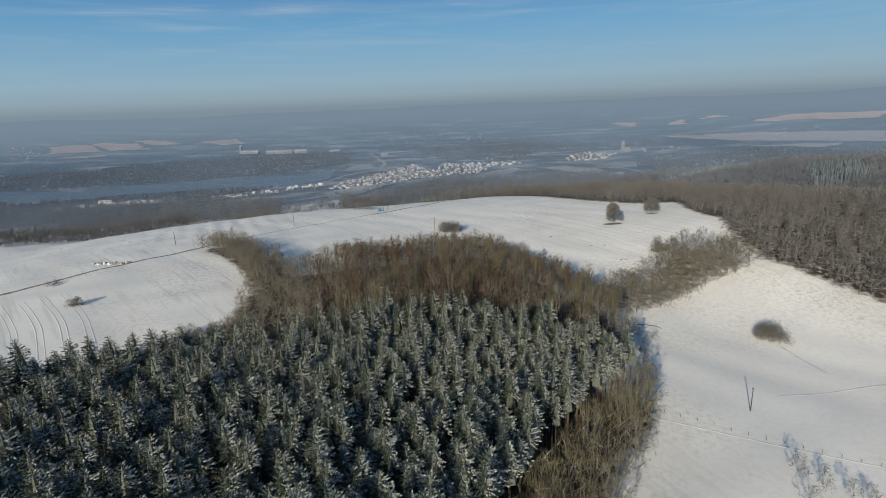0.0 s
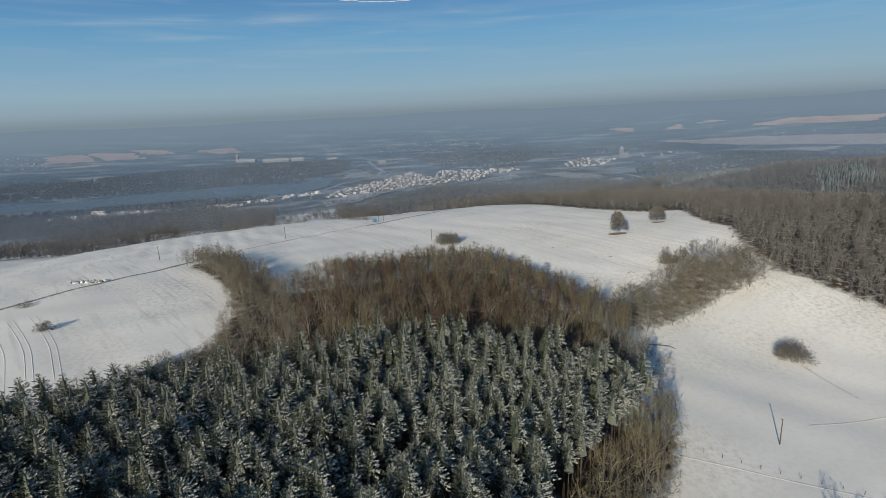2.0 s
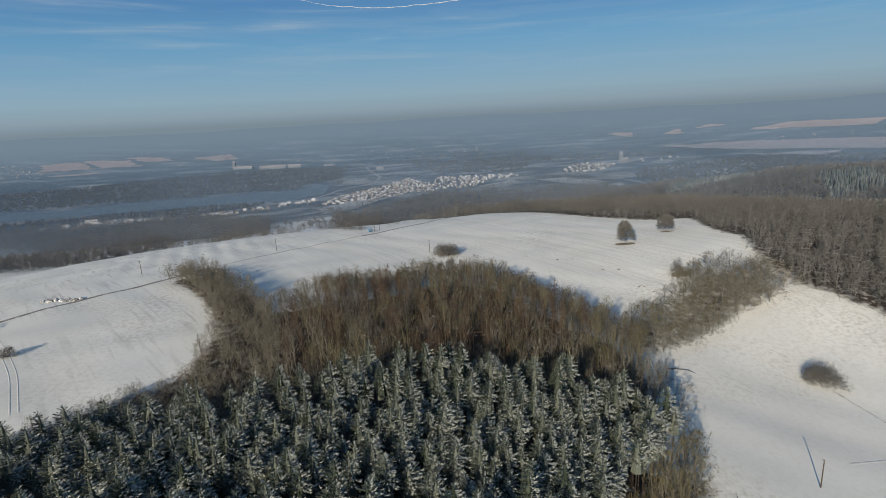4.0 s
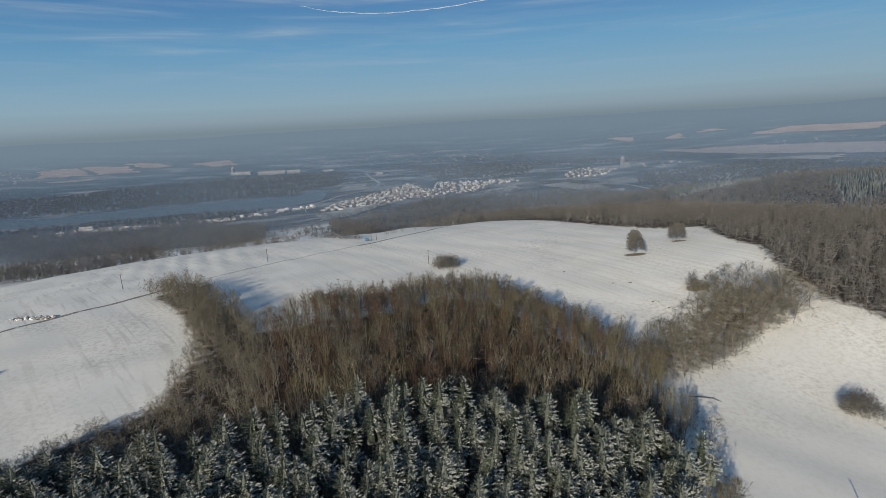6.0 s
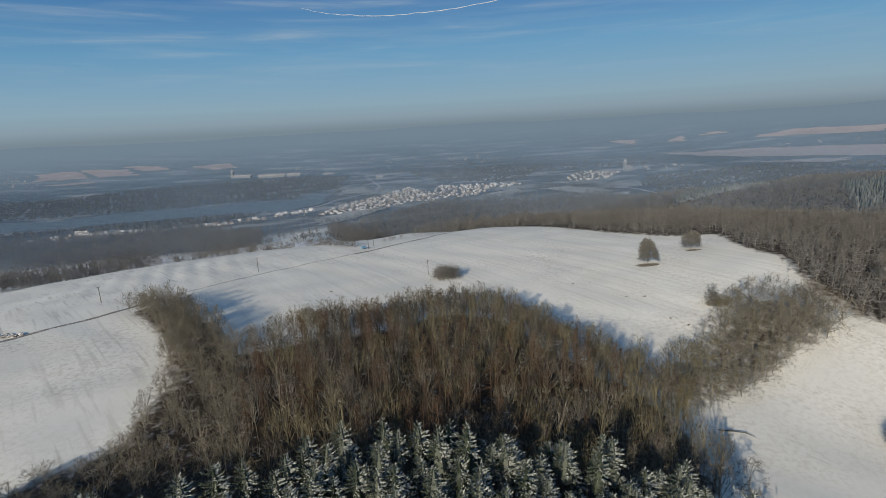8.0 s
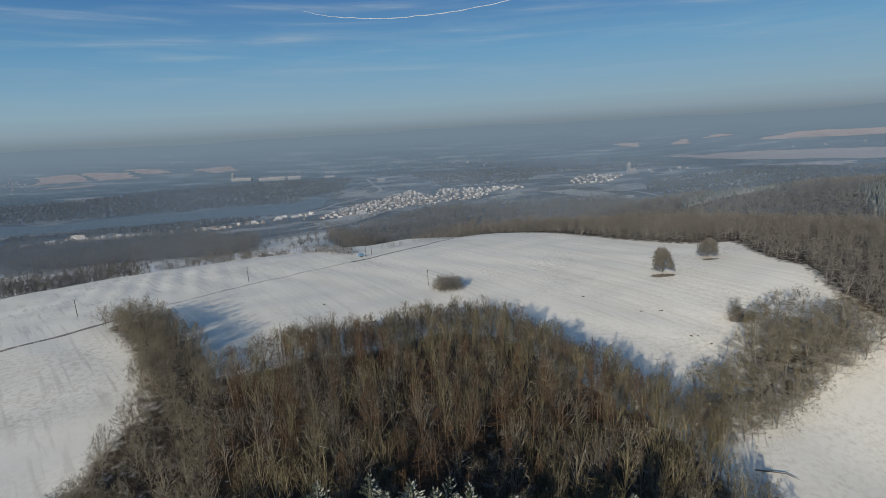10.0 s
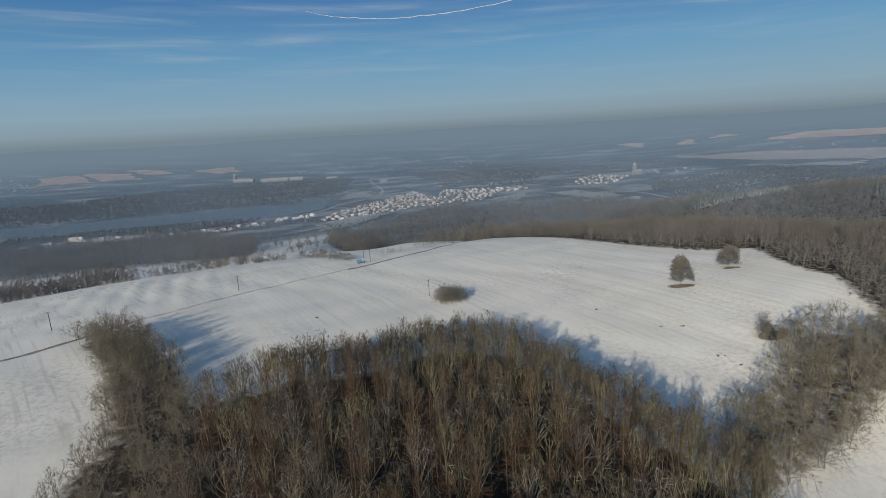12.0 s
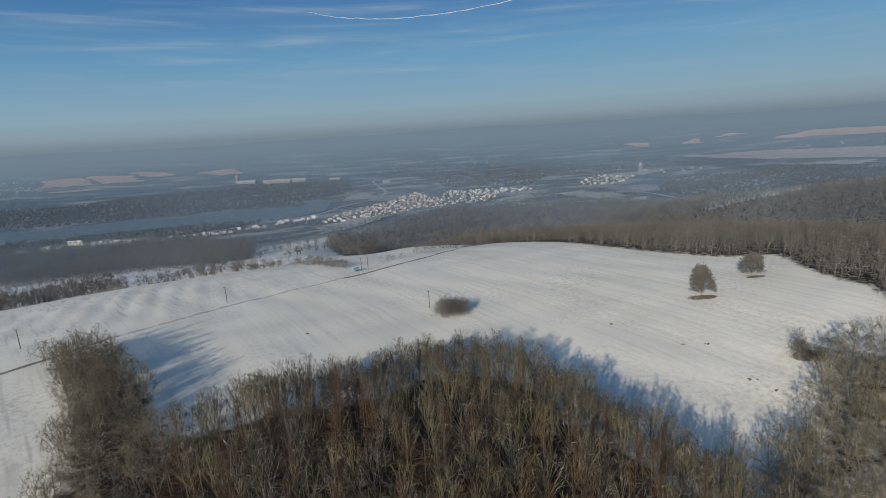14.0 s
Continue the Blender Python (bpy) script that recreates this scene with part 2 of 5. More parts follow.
def haze_sheet_material():
    """Blue distance haze for added see-through sheets: mostly clear, patchy, thinning out upwards."""
    m = bpy.data.materials.new("distance_haze_sheet")
    m.use_nodes = True
    nt = m.node_tree
    ln = nt.links.new
    nt.nodes.clear()
    geo = nt.nodes.new("ShaderNodeNewGeometry")
    sep = nt.nodes.new("ShaderNodeSeparateXYZ")
    ln(geo.outputs["Position"], sep.inputs[0])
    mp = nt.nodes.new("ShaderNodeMapping")
    mp.inputs["Scale"].default_value = (0.0022, 0.0022, 0.012)
    ln(geo.outputs["Position"], mp.inputs[0])
    n = nd(nt, "ShaderNodeTexNoise", Scale=1.0, Detail=4.0, Roughness=0.55)
    ln(mp.outputs[0], n.inputs["Vector"])
    patch = nd(nt, "ShaderNodeMapRange", **{"From Min": 0.3, "From Max": 0.7, "To Min": HAZE_SHARE * 0.6, "To Max": HAZE_SHARE * 1.4})
    ln(n.outputs[0], patch.inputs["Value"])
    fade = nd(nt, "ShaderNodeMapRange", **{"From Min": -30.0, "From Max": 55.0, "To Min": 1.0, "To Max": 0.0})
    fade.interpolation_type = "SMOOTHSTEP"
    ln(sep.outputs["Z"], fade.inputs["Value"])
    fac = nd(nt, "ShaderNodeMath", op="MULTIPLY")
    ln(patch.outputs[0], fac.inputs[0])
    ln(fade.outputs[0], fac.inputs[1])
    clear = nt.nodes.new("ShaderNodeBsdfTransparent")
    lit = nd(nt, "ShaderNodeBsdfDiffuse", Color=(0.145, 0.20, 0.28, 1))
    mix = nt.nodes.new("ShaderNodeMixShader")
    ln(fac.outputs[0], mix.inputs[0])
    ln(clear.outputs[0], mix.inputs[1])
    ln(lit.outputs[0], mix.inputs[2])
    out = nt.nodes.new("ShaderNodeOutputMaterial")
    ln(mix.outputs[0], out.inputs[0])
    return m


HAZE_SHARE = 0.132   # share of light that one sheet scatters
M_HAZE_SHEET = haze_sheet_material()


def ground_material():
    m = bpy.data.materials.new("snowy_ground")
    m.use_nodes = True
    nt = m.node_tree
    ln = nt.links.new
    b = nt.nodes["Principled BSDF"]
    b.inputs["Roughness"].default_value = 0.85
    b.inputs["Specular IOR Level"].default_value = 0.2
    geo = nt.nodes.new("ShaderNodeNewGeometry")
    pos = geo.outputs["Position"]

    def noise_at(scale, detail=4.0, rough=0.5, stretch=None):
        n = nd(nt, "ShaderNodeTexNoise", Scale=scale, Detail=detail, Roughness=rough)
        if stretch:
            mp = nt.nodes.new("ShaderNodeMapping")
            mp.vector_type = "TEXTURE"
            mp.inputs["Rotation"].default_value = (0, 0, radians(stretch[2]))
            mp.inputs["Scale"].default_value = (1 / stretch[0], 1 / stretch[1], 1)
            ln(pos, mp.inputs[0])
            ln(mp.outputs[0], n.inputs["Vector"])
        else:
            ln(pos, n.inputs["Vector"])
        return n.outputs[0]

    def mixed(fac, a, c):
        mx = nt.nodes.new("ShaderNodeMix")
        mx.data_type = "RGBA"
        ln(fac, mx.inputs["Factor"])
        for sock, v in (("A", a), ("B", c)):
            if isinstance(v, tuple):
                mx.inputs[sock].default_value = (*v, 1)
            else:
                ln(v, mx.inputs[sock])
        return mx.outputs["Result"]

    def band(src, lo, hi, top=1.0):
        mr = nd(nt, "ShaderNodeMapRange", **{"From Min": lo, "From Max": hi, "To Max": top})
        ln(src, mr.inputs["Value"])
        return mr.outputs[0]

    def times(a, c):
        mm = nd(nt, "ShaderNodeMath", op="MULTIPLY")
        ln(a, mm.inputs[0])
        ln(c, mm.inputs[1])
        return mm.outputs[0]

    def plus(a, c):
        mm = nd(nt, "ShaderNodeMath", op="ADD")
        ln(a, mm.inputs[0])
        ln(c, mm.inputs[1])
        return mm.outputs[0]

    def attr(name):
        a = nt.nodes.new("ShaderNodeAttribute")
        a.attribute_name = name
        return a.outputs["Fac"]

    snow = mixed(band(noise_at(0.02), 0.3, 0.7), (0.745, 0.718, 0.64), (0.835, 0.813, 0.738))
    # dead grass showing through thin snow
    thin = times(band(noise_at(0.5, 6.0, 0.7), 0.45, 0.80), plus(band(noise_at(0.018, 3.0), 0.44, 0.68, 0.75), attr("grassy")))
    col = mixed(thin, snow, (0.36, 0.31, 0.23))
    # drill rows and headland lines of the ploughed fields, furrow shading put into their colour
    rows = times(times(band(noise_at(0.5, 3.0, 0.6, (0.012, 0.62, -58)), 0.46, 0.62), attr("rows")), band(noise_at(0.012), 0.25, 0.55, 0.34))
    col = mixed(rows, col, (0.55, 0.52, 0.44))
    tyre = times(times(band(noise_at(0.5, 2.0, 0.5, (0.02, 0.7, -50)), 0.54, 0.68), attr("tyres")), band(noise_at(0.02), 0.35, 0.6, 0.6))
    col = mixed(tyre, col, (0.46, 0.43, 0.38))
    # leaf litter with snow patches under the woods
    litter = mixed(band(noise_at(0.35, 5.0, 0.65), 0.57, 0.74), (0.055, 0.042, 0.03), (0.42, 0.41, 0.40))
    edge = band(plus(attr("litter"), times(band(noise_at(0.25, 4.0), 0.3, 0.7, 0.9), attr("litter"))), 0.5, 1.05)
    col = mixed(edge, col, litter)
    # frosted scrub and marsh on the valley floor, distance haze painted in as blue
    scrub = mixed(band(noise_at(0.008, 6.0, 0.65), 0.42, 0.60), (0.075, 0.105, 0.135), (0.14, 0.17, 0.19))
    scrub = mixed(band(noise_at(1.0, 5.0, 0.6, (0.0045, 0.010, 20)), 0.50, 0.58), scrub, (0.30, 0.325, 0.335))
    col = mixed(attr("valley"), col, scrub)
    ln(col, b.inputs["Base Color"])
    bp = nd(nt, "ShaderNodeBump", Strength=0.35, Distance=0.35)
    ln(plus(band(noise_at(0.4, 5.0, 0.6), 0.0, 1.0, 0.08), times(noise_at(0.5, 3.0, 0.6, (0.015, 0.32, -58)), attr("rows"))), bp.inputs["Height"])
    ln(bp.outputs[0], b.inputs["Normal"])
    return m


M_GROUND = ground_material()


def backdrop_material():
    """Far distance: blurred woods and fields, with horizon haze painted in as blue colour and glow."""
    m = bpy.data.materials.new("painted_haze_distance")
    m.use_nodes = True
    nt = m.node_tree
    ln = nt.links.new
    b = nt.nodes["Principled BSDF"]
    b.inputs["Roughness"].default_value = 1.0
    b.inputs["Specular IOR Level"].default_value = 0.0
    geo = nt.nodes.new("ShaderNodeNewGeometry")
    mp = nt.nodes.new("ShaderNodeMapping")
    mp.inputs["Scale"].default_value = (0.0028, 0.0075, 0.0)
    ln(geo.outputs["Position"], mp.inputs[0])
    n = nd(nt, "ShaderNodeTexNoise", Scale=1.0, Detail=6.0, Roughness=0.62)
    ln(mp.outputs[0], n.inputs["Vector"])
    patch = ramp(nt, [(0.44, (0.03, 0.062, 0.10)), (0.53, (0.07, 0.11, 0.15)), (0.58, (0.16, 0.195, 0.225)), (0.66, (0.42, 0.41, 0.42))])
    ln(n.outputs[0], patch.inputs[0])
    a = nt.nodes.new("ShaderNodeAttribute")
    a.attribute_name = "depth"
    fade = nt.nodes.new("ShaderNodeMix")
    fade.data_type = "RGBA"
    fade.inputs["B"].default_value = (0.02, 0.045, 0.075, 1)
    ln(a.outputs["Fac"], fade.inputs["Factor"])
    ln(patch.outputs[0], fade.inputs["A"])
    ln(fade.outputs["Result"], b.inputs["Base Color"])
    # glow in place of sunlit air, stronger with depth
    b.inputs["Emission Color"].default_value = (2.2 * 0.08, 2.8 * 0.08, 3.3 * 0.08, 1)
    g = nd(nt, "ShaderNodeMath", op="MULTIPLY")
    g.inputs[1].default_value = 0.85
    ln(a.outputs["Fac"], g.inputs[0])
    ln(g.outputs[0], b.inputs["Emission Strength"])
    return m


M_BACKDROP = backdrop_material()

# ---- terrain ----
HILL = (-0.66, -8.84, 10.59, 0.43, 11.01, -3.7, 3.01, -2.06, -1.69, -5.98)
BUMPS = ((156, -225, -5.5, 45), (-190, -170, 3, 70), (0, -30, -3, 60), (-117, -5, -2, 50), (205, -80, 4.5, 55), (73, 144, 3, 50), (-15, -238, 5.5, 52), (-10, 285, 9, 45))
VALLEY = -115.0


def sstep(a, b, v):
    w = np.clip((v - a) / (b - a), 0, 1)
    return w * w * (3 - 2 * w)


def drop_to_valley(x, y):
    brow = 140 + 0.42 * np.minimum(x + 80, 0) + 0.35 * np.clip(x - 150, 0, 400)
    span = 460 + 390 * sstep(-60, -200, x) + 220 * sstep(150, 350, x)
    return sstep(0, 1, (y - brow) / span)


def height(x, y):
    """Ground level: a rounded hilltop, the valley beyond its brow, and far hills closing the horizon."""
    x, y = np.asarray(x, float), np.asarray(y, float)
    u, v = np.clip(x, -330, 330) / 200, (np.clip(y, -520, 190) + 150) / 200
    k = HILL
    z = k[0] + k[1] * u + k[2] * v + k[3] * u * u + k[4] * u * v + k[5] * v * v + k[6] * u**3 + k[7] * u * u * v + k[8] * u * v * v + k[9] * v**3
    for bx, by, a, r in BUMPS:
        z = z + a * np.exp(-((x - bx) ** 2 + (y - by) ** 2) / (2 * r * r))
    w = drop_to_valley(x, y)
    z = z * (1 - w) + VALLEY * w
    z = z + 0.35 * np.sin(x * 0.11 + np.sin(y * 0.05) * 2) * np.sin(y * 0.09 + x * 0.02) * (np.hypot(x, y) < 900)
    # old plough ridges running towards the brow
    z = z + 0.42 * np.sin((0.94 * x + 0.35 * y) * 0.42 + np.sin(y * 0.03)) * np.exp(-(((x + 185) / 60) ** 2 + ((y - 15) / 70) ** 2))
    # wooded hollow behind the ridge
    d = ((x - 330) * 0.928 + (y - 330) * 0.371) + 0.0
    along = (y - 330) * 0.928 - (x - 330) * 0.371
    z = z - 31 * np.exp(-(d / 85) ** 2 / 2) * sstep(-420, -230, along) * sstep(420, 60, along)
    return z + sstep(2600, 4800, np.hypot(x, y + 380)) ** 1.3 * 185


def at_ground(x, y, up=0.0):
    return Vector((x, y, float(height(x, y)) + up))


def inside(poly, x, y):
    """Whether points lie within a polygon."""
    res = np.zeros(np.shape(x), bool)
    for (x0, y0), (x1, y1) in zip(poly, poly[1:] + poly[:1]):
        cross = ((y0 > y) != (y1 > y)) & (x < (x1 - x0) * (y - y0) / (y1 - y0 + 1e-9) + x0)
        res ^= cross
    return res


def tri_mesh(name, V, F, mats, M=None, smooth=False):
    """A mesh from arrays of points and triangles."""
    V, F = np.asarray(V, np.float32), np.asarray(F, np.int32)
    me = bpy.data.meshes.new(name)
    me.vertices.add(len(V))
    me.vertices.foreach_set("co", V.ravel())
    me.loops.add(F.size)
    me.loops.foreach_set("vertex_index", F.ravel())
    me.polygons.add(len(F))
    me.polygons.foreach_set("loop_start", np.arange(0, F.size, 3, dtype=np.int32))
    if M is not None:
        me.polygons.foreach_set("material_index", np.asarray(M, np.int32))
    for m in mats:
        me.materials.append(m)
    me.polygons.foreach_set("use_smooth", np.full(len(F), smooth))
    me.update(calc_edges=True)
    return me


def part(name, data, material, parent, label=""):
    """One mesh object under a thing or a part, from a bmesh or a mesh."""
    if isinstance(data, bmesh.types.BMesh):
        me = bpy.data.meshes.new(name)
        data.to_mesh(me)
        data.free()
        data = me
    if material and not data.materials:
        data.materials.append(material)
    ob = new(name, data)
    if parent:
        ob.parent = parent
    if label:
        ob["label"] = label
    return ob


def thing(name, label, category, m=None, group=""):
    ob = new(name)
    ob.empty_display_size = 0.5
    if m is not None:
        ob.matrix_basis = m
    return tagged(ob, label, category, group)


def axis_steps(lo, hi, step, far_lo, far_hi, grow=1.07):
    mid = list(np.arange(lo, hi + step, step))
    s, v = step, mid[-1]
    while v < far_hi:
        s = min(s * grow, 90)
        v += s
        mid.append(v)
    s, v = step, mid[0]
    while v > far_lo:
        s = min(s * grow * 1.03, 160)
        v -= s
        mid.insert(0, v)
    return np.array(mid)


# outlines in plan
SPRUCE_WOOD = [(-60, -408), (-92, -385), (-126, -345), (-158, -310), (-117, -298), (-95, -286), (-70, -281), (-38, -275), (-20, -259), (30, -258), (50, -266), (65, -283), (50, -299), (28, -322), (8, -352), (-5, -398), (-28, -414)]
BARE_WOOD = [(-99, -190), (-95, -226), (-112, -243), (-140, -272), (-152, -307), (-117, -295), (-95, -283), (-70, -278), (-38, -272), (-18, -256), (30, -255), (54, -265), (70, -262), (80, -240), (84, -212), (76, -192), (64, -182), (54, -166), (44, -146), (34, -128), (16, -119), (-4, -121), (-22, -138), (-48, -144), (-62, -155), (-84, -162)]
FAR_EDGE = [(88, -214), (78, -190), (66, -179), (56, -163), (46, -143), (35, -125), (16, -116), (-5, -118), (-24, -135), (-50, -141), (-64, -152), (-50, -158), (-20, -152), (-4, -136), (14, -134), (24, -140), (36, -160), (48, -182), (62, -200), (72, -222)]
LEFT_BELT = [(-156, -102), (-144, -112), (-112, -154), (-101, -184), (-82, -165), (-98, -134), (-132, -96), (-150, -90)]
EDGE_PATCH = [(67, -281), (52, -298), (30, -321), (10, -351), (-3, -385), (-5, -400), (12, -402), (30, -350), (49, -317), (70, -295), (79, -273)]
HEDGE = [(84, -205), (100, -204), (124, -189), (160, -166), (190, -150), (192, -138), (176, -122), (160, -120), (150, -128), (134, -140), (116, -158), (98, -172), (88, -180)]
RIGHT_WOOD = [(213, 5), (204, -38), (211, -72), (198, -112), (197, -142), (208, -156), (216, -174), (230, -205), (260, -262), (320, -330), (520, -330), (560, -50), (540, 330), (380, 420), (240, 300), (110, 232), (30, 190), (-6, 150), (30, 152), (70, 150), (95, 120), (117, 92), (156, 37), (182, 10)]
MID_WOOD = [(-150, 450), (-100, 285), (-80, 262), (-20, 240), (60, 222), (110, 236), (240, 304), (380, 424), (480, 560), (580, 700), (600, 830), (500, 985), (380, 1010), (210, 1035), (20, 1035), (-35, 945), (-130, 840), (-172, 600)]
SLOPE_WOOD = [(560, -50), (540, 330), (380, 420), (330, 380), (250, 300), (300, 480), (400, 640), (560, 720), (760, 720), (1000, 520), (1000, 120), (800, -50)]
HOLLOW_ROAD = [(190, 640), (245, 545), (290, 440), (335, 345), (380, 250), (410, 170), (440, 90)]
SPRUCE_STAND = [(470, 180), (545, 190), (610, 300), (530, 290)]
YOUNG_STAND = [(398, 452), (420, 505), (565, 525), (580, 475), (480, 440)]
CLEARING = [(-82, 222), (-20, 208), (45, 200), (32, 320), (-40, 350), (-70, 290)]
STRIP = [(-463, 298), (-390, 347), (-284, 290), (-208, 265), (-140, 228), (-116, 255), (-150, 293), (-208, 302), (-346, 437), (-453, 457), (-560, 440), (-640, 400)]
LEFT_WOOD = [(-1150, 600), (-725, 576), (-565, 522), (-485, 529), (-396, 511), (-296, 446), (-225, 350), (-250, 440), (-330, 600), (-450, 760), (-510, 830), (-620, 790), (-860, 770), (-1150, 740)]
BROW_WOOD = [(-440, 4), (-330, 48), (-268, 76), (-240, 88), (-246, 120), (-310, 125), (-440, 85)]
WOODS = (SPRUCE_WOOD, BARE_WOOD, LEFT_BELT, EDGE_PATCH, HEDGE, RIGHT_WOOD, MID_WOOD, LEFT_WOOD, SLOPE_WOOD)


def build_ground():
    xs = axis_steps(-320, 330, 4.0, -5200, 5200)
    ys = axis_steps(-480, 200, 4.0, -5200, 4700)
    X, Y = np.meshgrid(xs, ys)
    Z = height(X, Y)
    Z = Z - 30 * sstep(2480, 2750, np.hypot(X, Y + 380))
    nx, ny = len(xs), len(ys)
    i = (np.arange(ny - 1)[:, None] * nx + np.arange(nx - 1)[None, :]).ravel()
    F = np.concatenate([np.stack([i, i + 1, i + nx + 1], 1), np.stack([i, i + nx + 1, i + nx], 1)])
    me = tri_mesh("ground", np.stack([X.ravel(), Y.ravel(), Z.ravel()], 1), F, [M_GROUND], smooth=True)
    lit = np.zeros(X.shape)
    for poly in WOODS:
        lit = np.maximum(lit, inside(poly, X, Y) * (0.6 if poly is HEDGE else 0.78 if poly in (RIGHT_WOOD, MID_WOOD, LEFT_WOOD, SLOPE_WOOD) else 1.0))
    lit[inside(CLEARING, X, Y)] = 0
    soft = lit.copy()
    for _ in range(3):
        soft[1:-1, 1:-1] = (soft[1:-1, 1:-1] * 2 + soft[:-2, 1:-1] + soft[2:, 1:-1] + soft[1:-1, :-2] + soft[1:-1, 2:]) / 6
    right_meadow = sstep(60, 100, X) * sstep(-130, -190, Y + 0.3 * (X - 150))
    main_field = (1 - soft) * sstep(-170, -130, X + 0.2 * Y) * (1 - right_meadow)
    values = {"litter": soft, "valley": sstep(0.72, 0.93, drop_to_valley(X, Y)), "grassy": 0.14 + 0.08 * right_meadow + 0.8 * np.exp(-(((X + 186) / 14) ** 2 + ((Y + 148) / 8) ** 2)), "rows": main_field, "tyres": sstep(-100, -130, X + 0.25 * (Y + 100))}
    for key, val in values.items():
        a = me.attributes.new(key, "FLOAT", "POINT")
        a.data.foreach_set("value", np.asarray(val, np.float32).ravel())
    return tagged(new("ground", me), "rolling farmland under thin patchy snow", "ground", kind="structure")


build_ground()


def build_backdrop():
    """The far plain and hills with their painted haze, all round the horizon."""
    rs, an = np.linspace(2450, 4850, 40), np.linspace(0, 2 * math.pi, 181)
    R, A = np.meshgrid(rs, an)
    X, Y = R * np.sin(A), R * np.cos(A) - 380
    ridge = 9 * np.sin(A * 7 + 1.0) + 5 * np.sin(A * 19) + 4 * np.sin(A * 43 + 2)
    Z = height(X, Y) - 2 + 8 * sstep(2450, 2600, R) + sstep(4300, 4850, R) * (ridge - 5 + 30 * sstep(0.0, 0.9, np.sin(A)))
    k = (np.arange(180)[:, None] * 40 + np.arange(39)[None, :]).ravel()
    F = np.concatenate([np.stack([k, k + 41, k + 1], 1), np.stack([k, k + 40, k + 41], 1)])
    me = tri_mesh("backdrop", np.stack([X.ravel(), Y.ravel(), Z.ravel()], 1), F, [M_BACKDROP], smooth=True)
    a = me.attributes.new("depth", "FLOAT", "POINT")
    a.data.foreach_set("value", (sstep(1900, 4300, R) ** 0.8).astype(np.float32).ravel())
    tagged(new("backdrop", me), "far wooded plain with blue winter haze painted in", "backdrop", kind="structure")


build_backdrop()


def draped(name, poly, up, mat, label, category, cuts=0, kind="structure", ragged=0.0):
    bm = bmesh.new()
    f = bm.faces.new([bm.verts.new((x, y, 0)) for x, y in poly])
    if f.normal.z < 0:
        f.normal_flip()
    bmesh.ops.triangulate(bm, faces=bm.faces[:])
    for _ in range(cuts):
        bmesh.ops.subdivide_edges(bm, edges=bm.edges[:], cuts=1, use_grid_fill=True)
    bm.normal_update()
    for f in bm.faces:
        if f.normal.z < 0:
            f.normal_flip()
    for v in bm.verts:
        v.co += noise.noise_vector(v.co * 0.03) * ragged
        v.co.z = float(height(v.co.x, v.co.y)) + up
    return tagged(part(name, bm, mat, None), label, category, kind=kind)


def smooth_line(points, step):
    """Evenly stepped points along a soft curve through the given ones."""
    p = np.array(points, float)
    d = np.concatenate([[0], np.cumsum(np.hypot(*np.diff(p, axis=0).T))])
    s = np.linspace(0, d[-1], max(3, int(d[-1] / step)))
    q = np.stack([np.interp(s, d, p[:, k]) for k in (0, 1)], 1)
    for _ in range(6):
        q[1:-1] = (q[:-2] + 2 * q[1:-1] + q[2:]) / 4
    return q


def ribbon(name, points, width, up, mat, label, category, step=3.0, kind="structure"):
    q = smooth_line(points, step)
    t = np.gradient(q, axis=0)
    t /= np.linalg.norm(t, axis=1)[:, None]
    nrm = np.stack([-t[:, 1], t[:, 0]], 1)
    V, F = [], []
    offs = (-0.5, -0.2, 0.2, 0.5)
    for i, (c, m) in enumerate(zip(q, nrm)):
        wob = 1 + 0.15 * math.sin(i * 1.7) + 0.1 * math.sin(i * 0.6)
        for o in offs:
            a = c + m * o * width * wob
            V.append((a[0], a[1], float(height(*a)) + up - (0.1 if abs(o) == 0.5 else 0)))
        if i:
            k = i * 4
            for j in range(3):
                F += [(k - 4 + j, k + j, k + j + 1), (k - 4 + j, k + j + 1, k - 3 + j)]
    F = [(a, c, b) for a, b, c in F]
    return tagged(new(name, tri_mesh(name, V, F, [mat])), label, category, kind=kind)


ribbon("road", [(-330, -270), (-225, -187), (-200, -147), (-163, -98), (-150, -69)], 2.6, 0.14, M_TRACK, "narrow unpaved farm track with snow between ruts", "track")
ribbon("road", [(-150, -69), (-114, -18), (-83, 10), (-56, 31)], 2.6, 0.14, M_FAINT, "farm track half hidden under thin snow", "track")
ribbon("road", [(-56, 31), (-45, 40), (-24, 63), (4, 98), (30, 140), (60, 200)], 2.8, 0.14, M_TRACK, "narrow unpaved farm track along the brow hedge", "track")

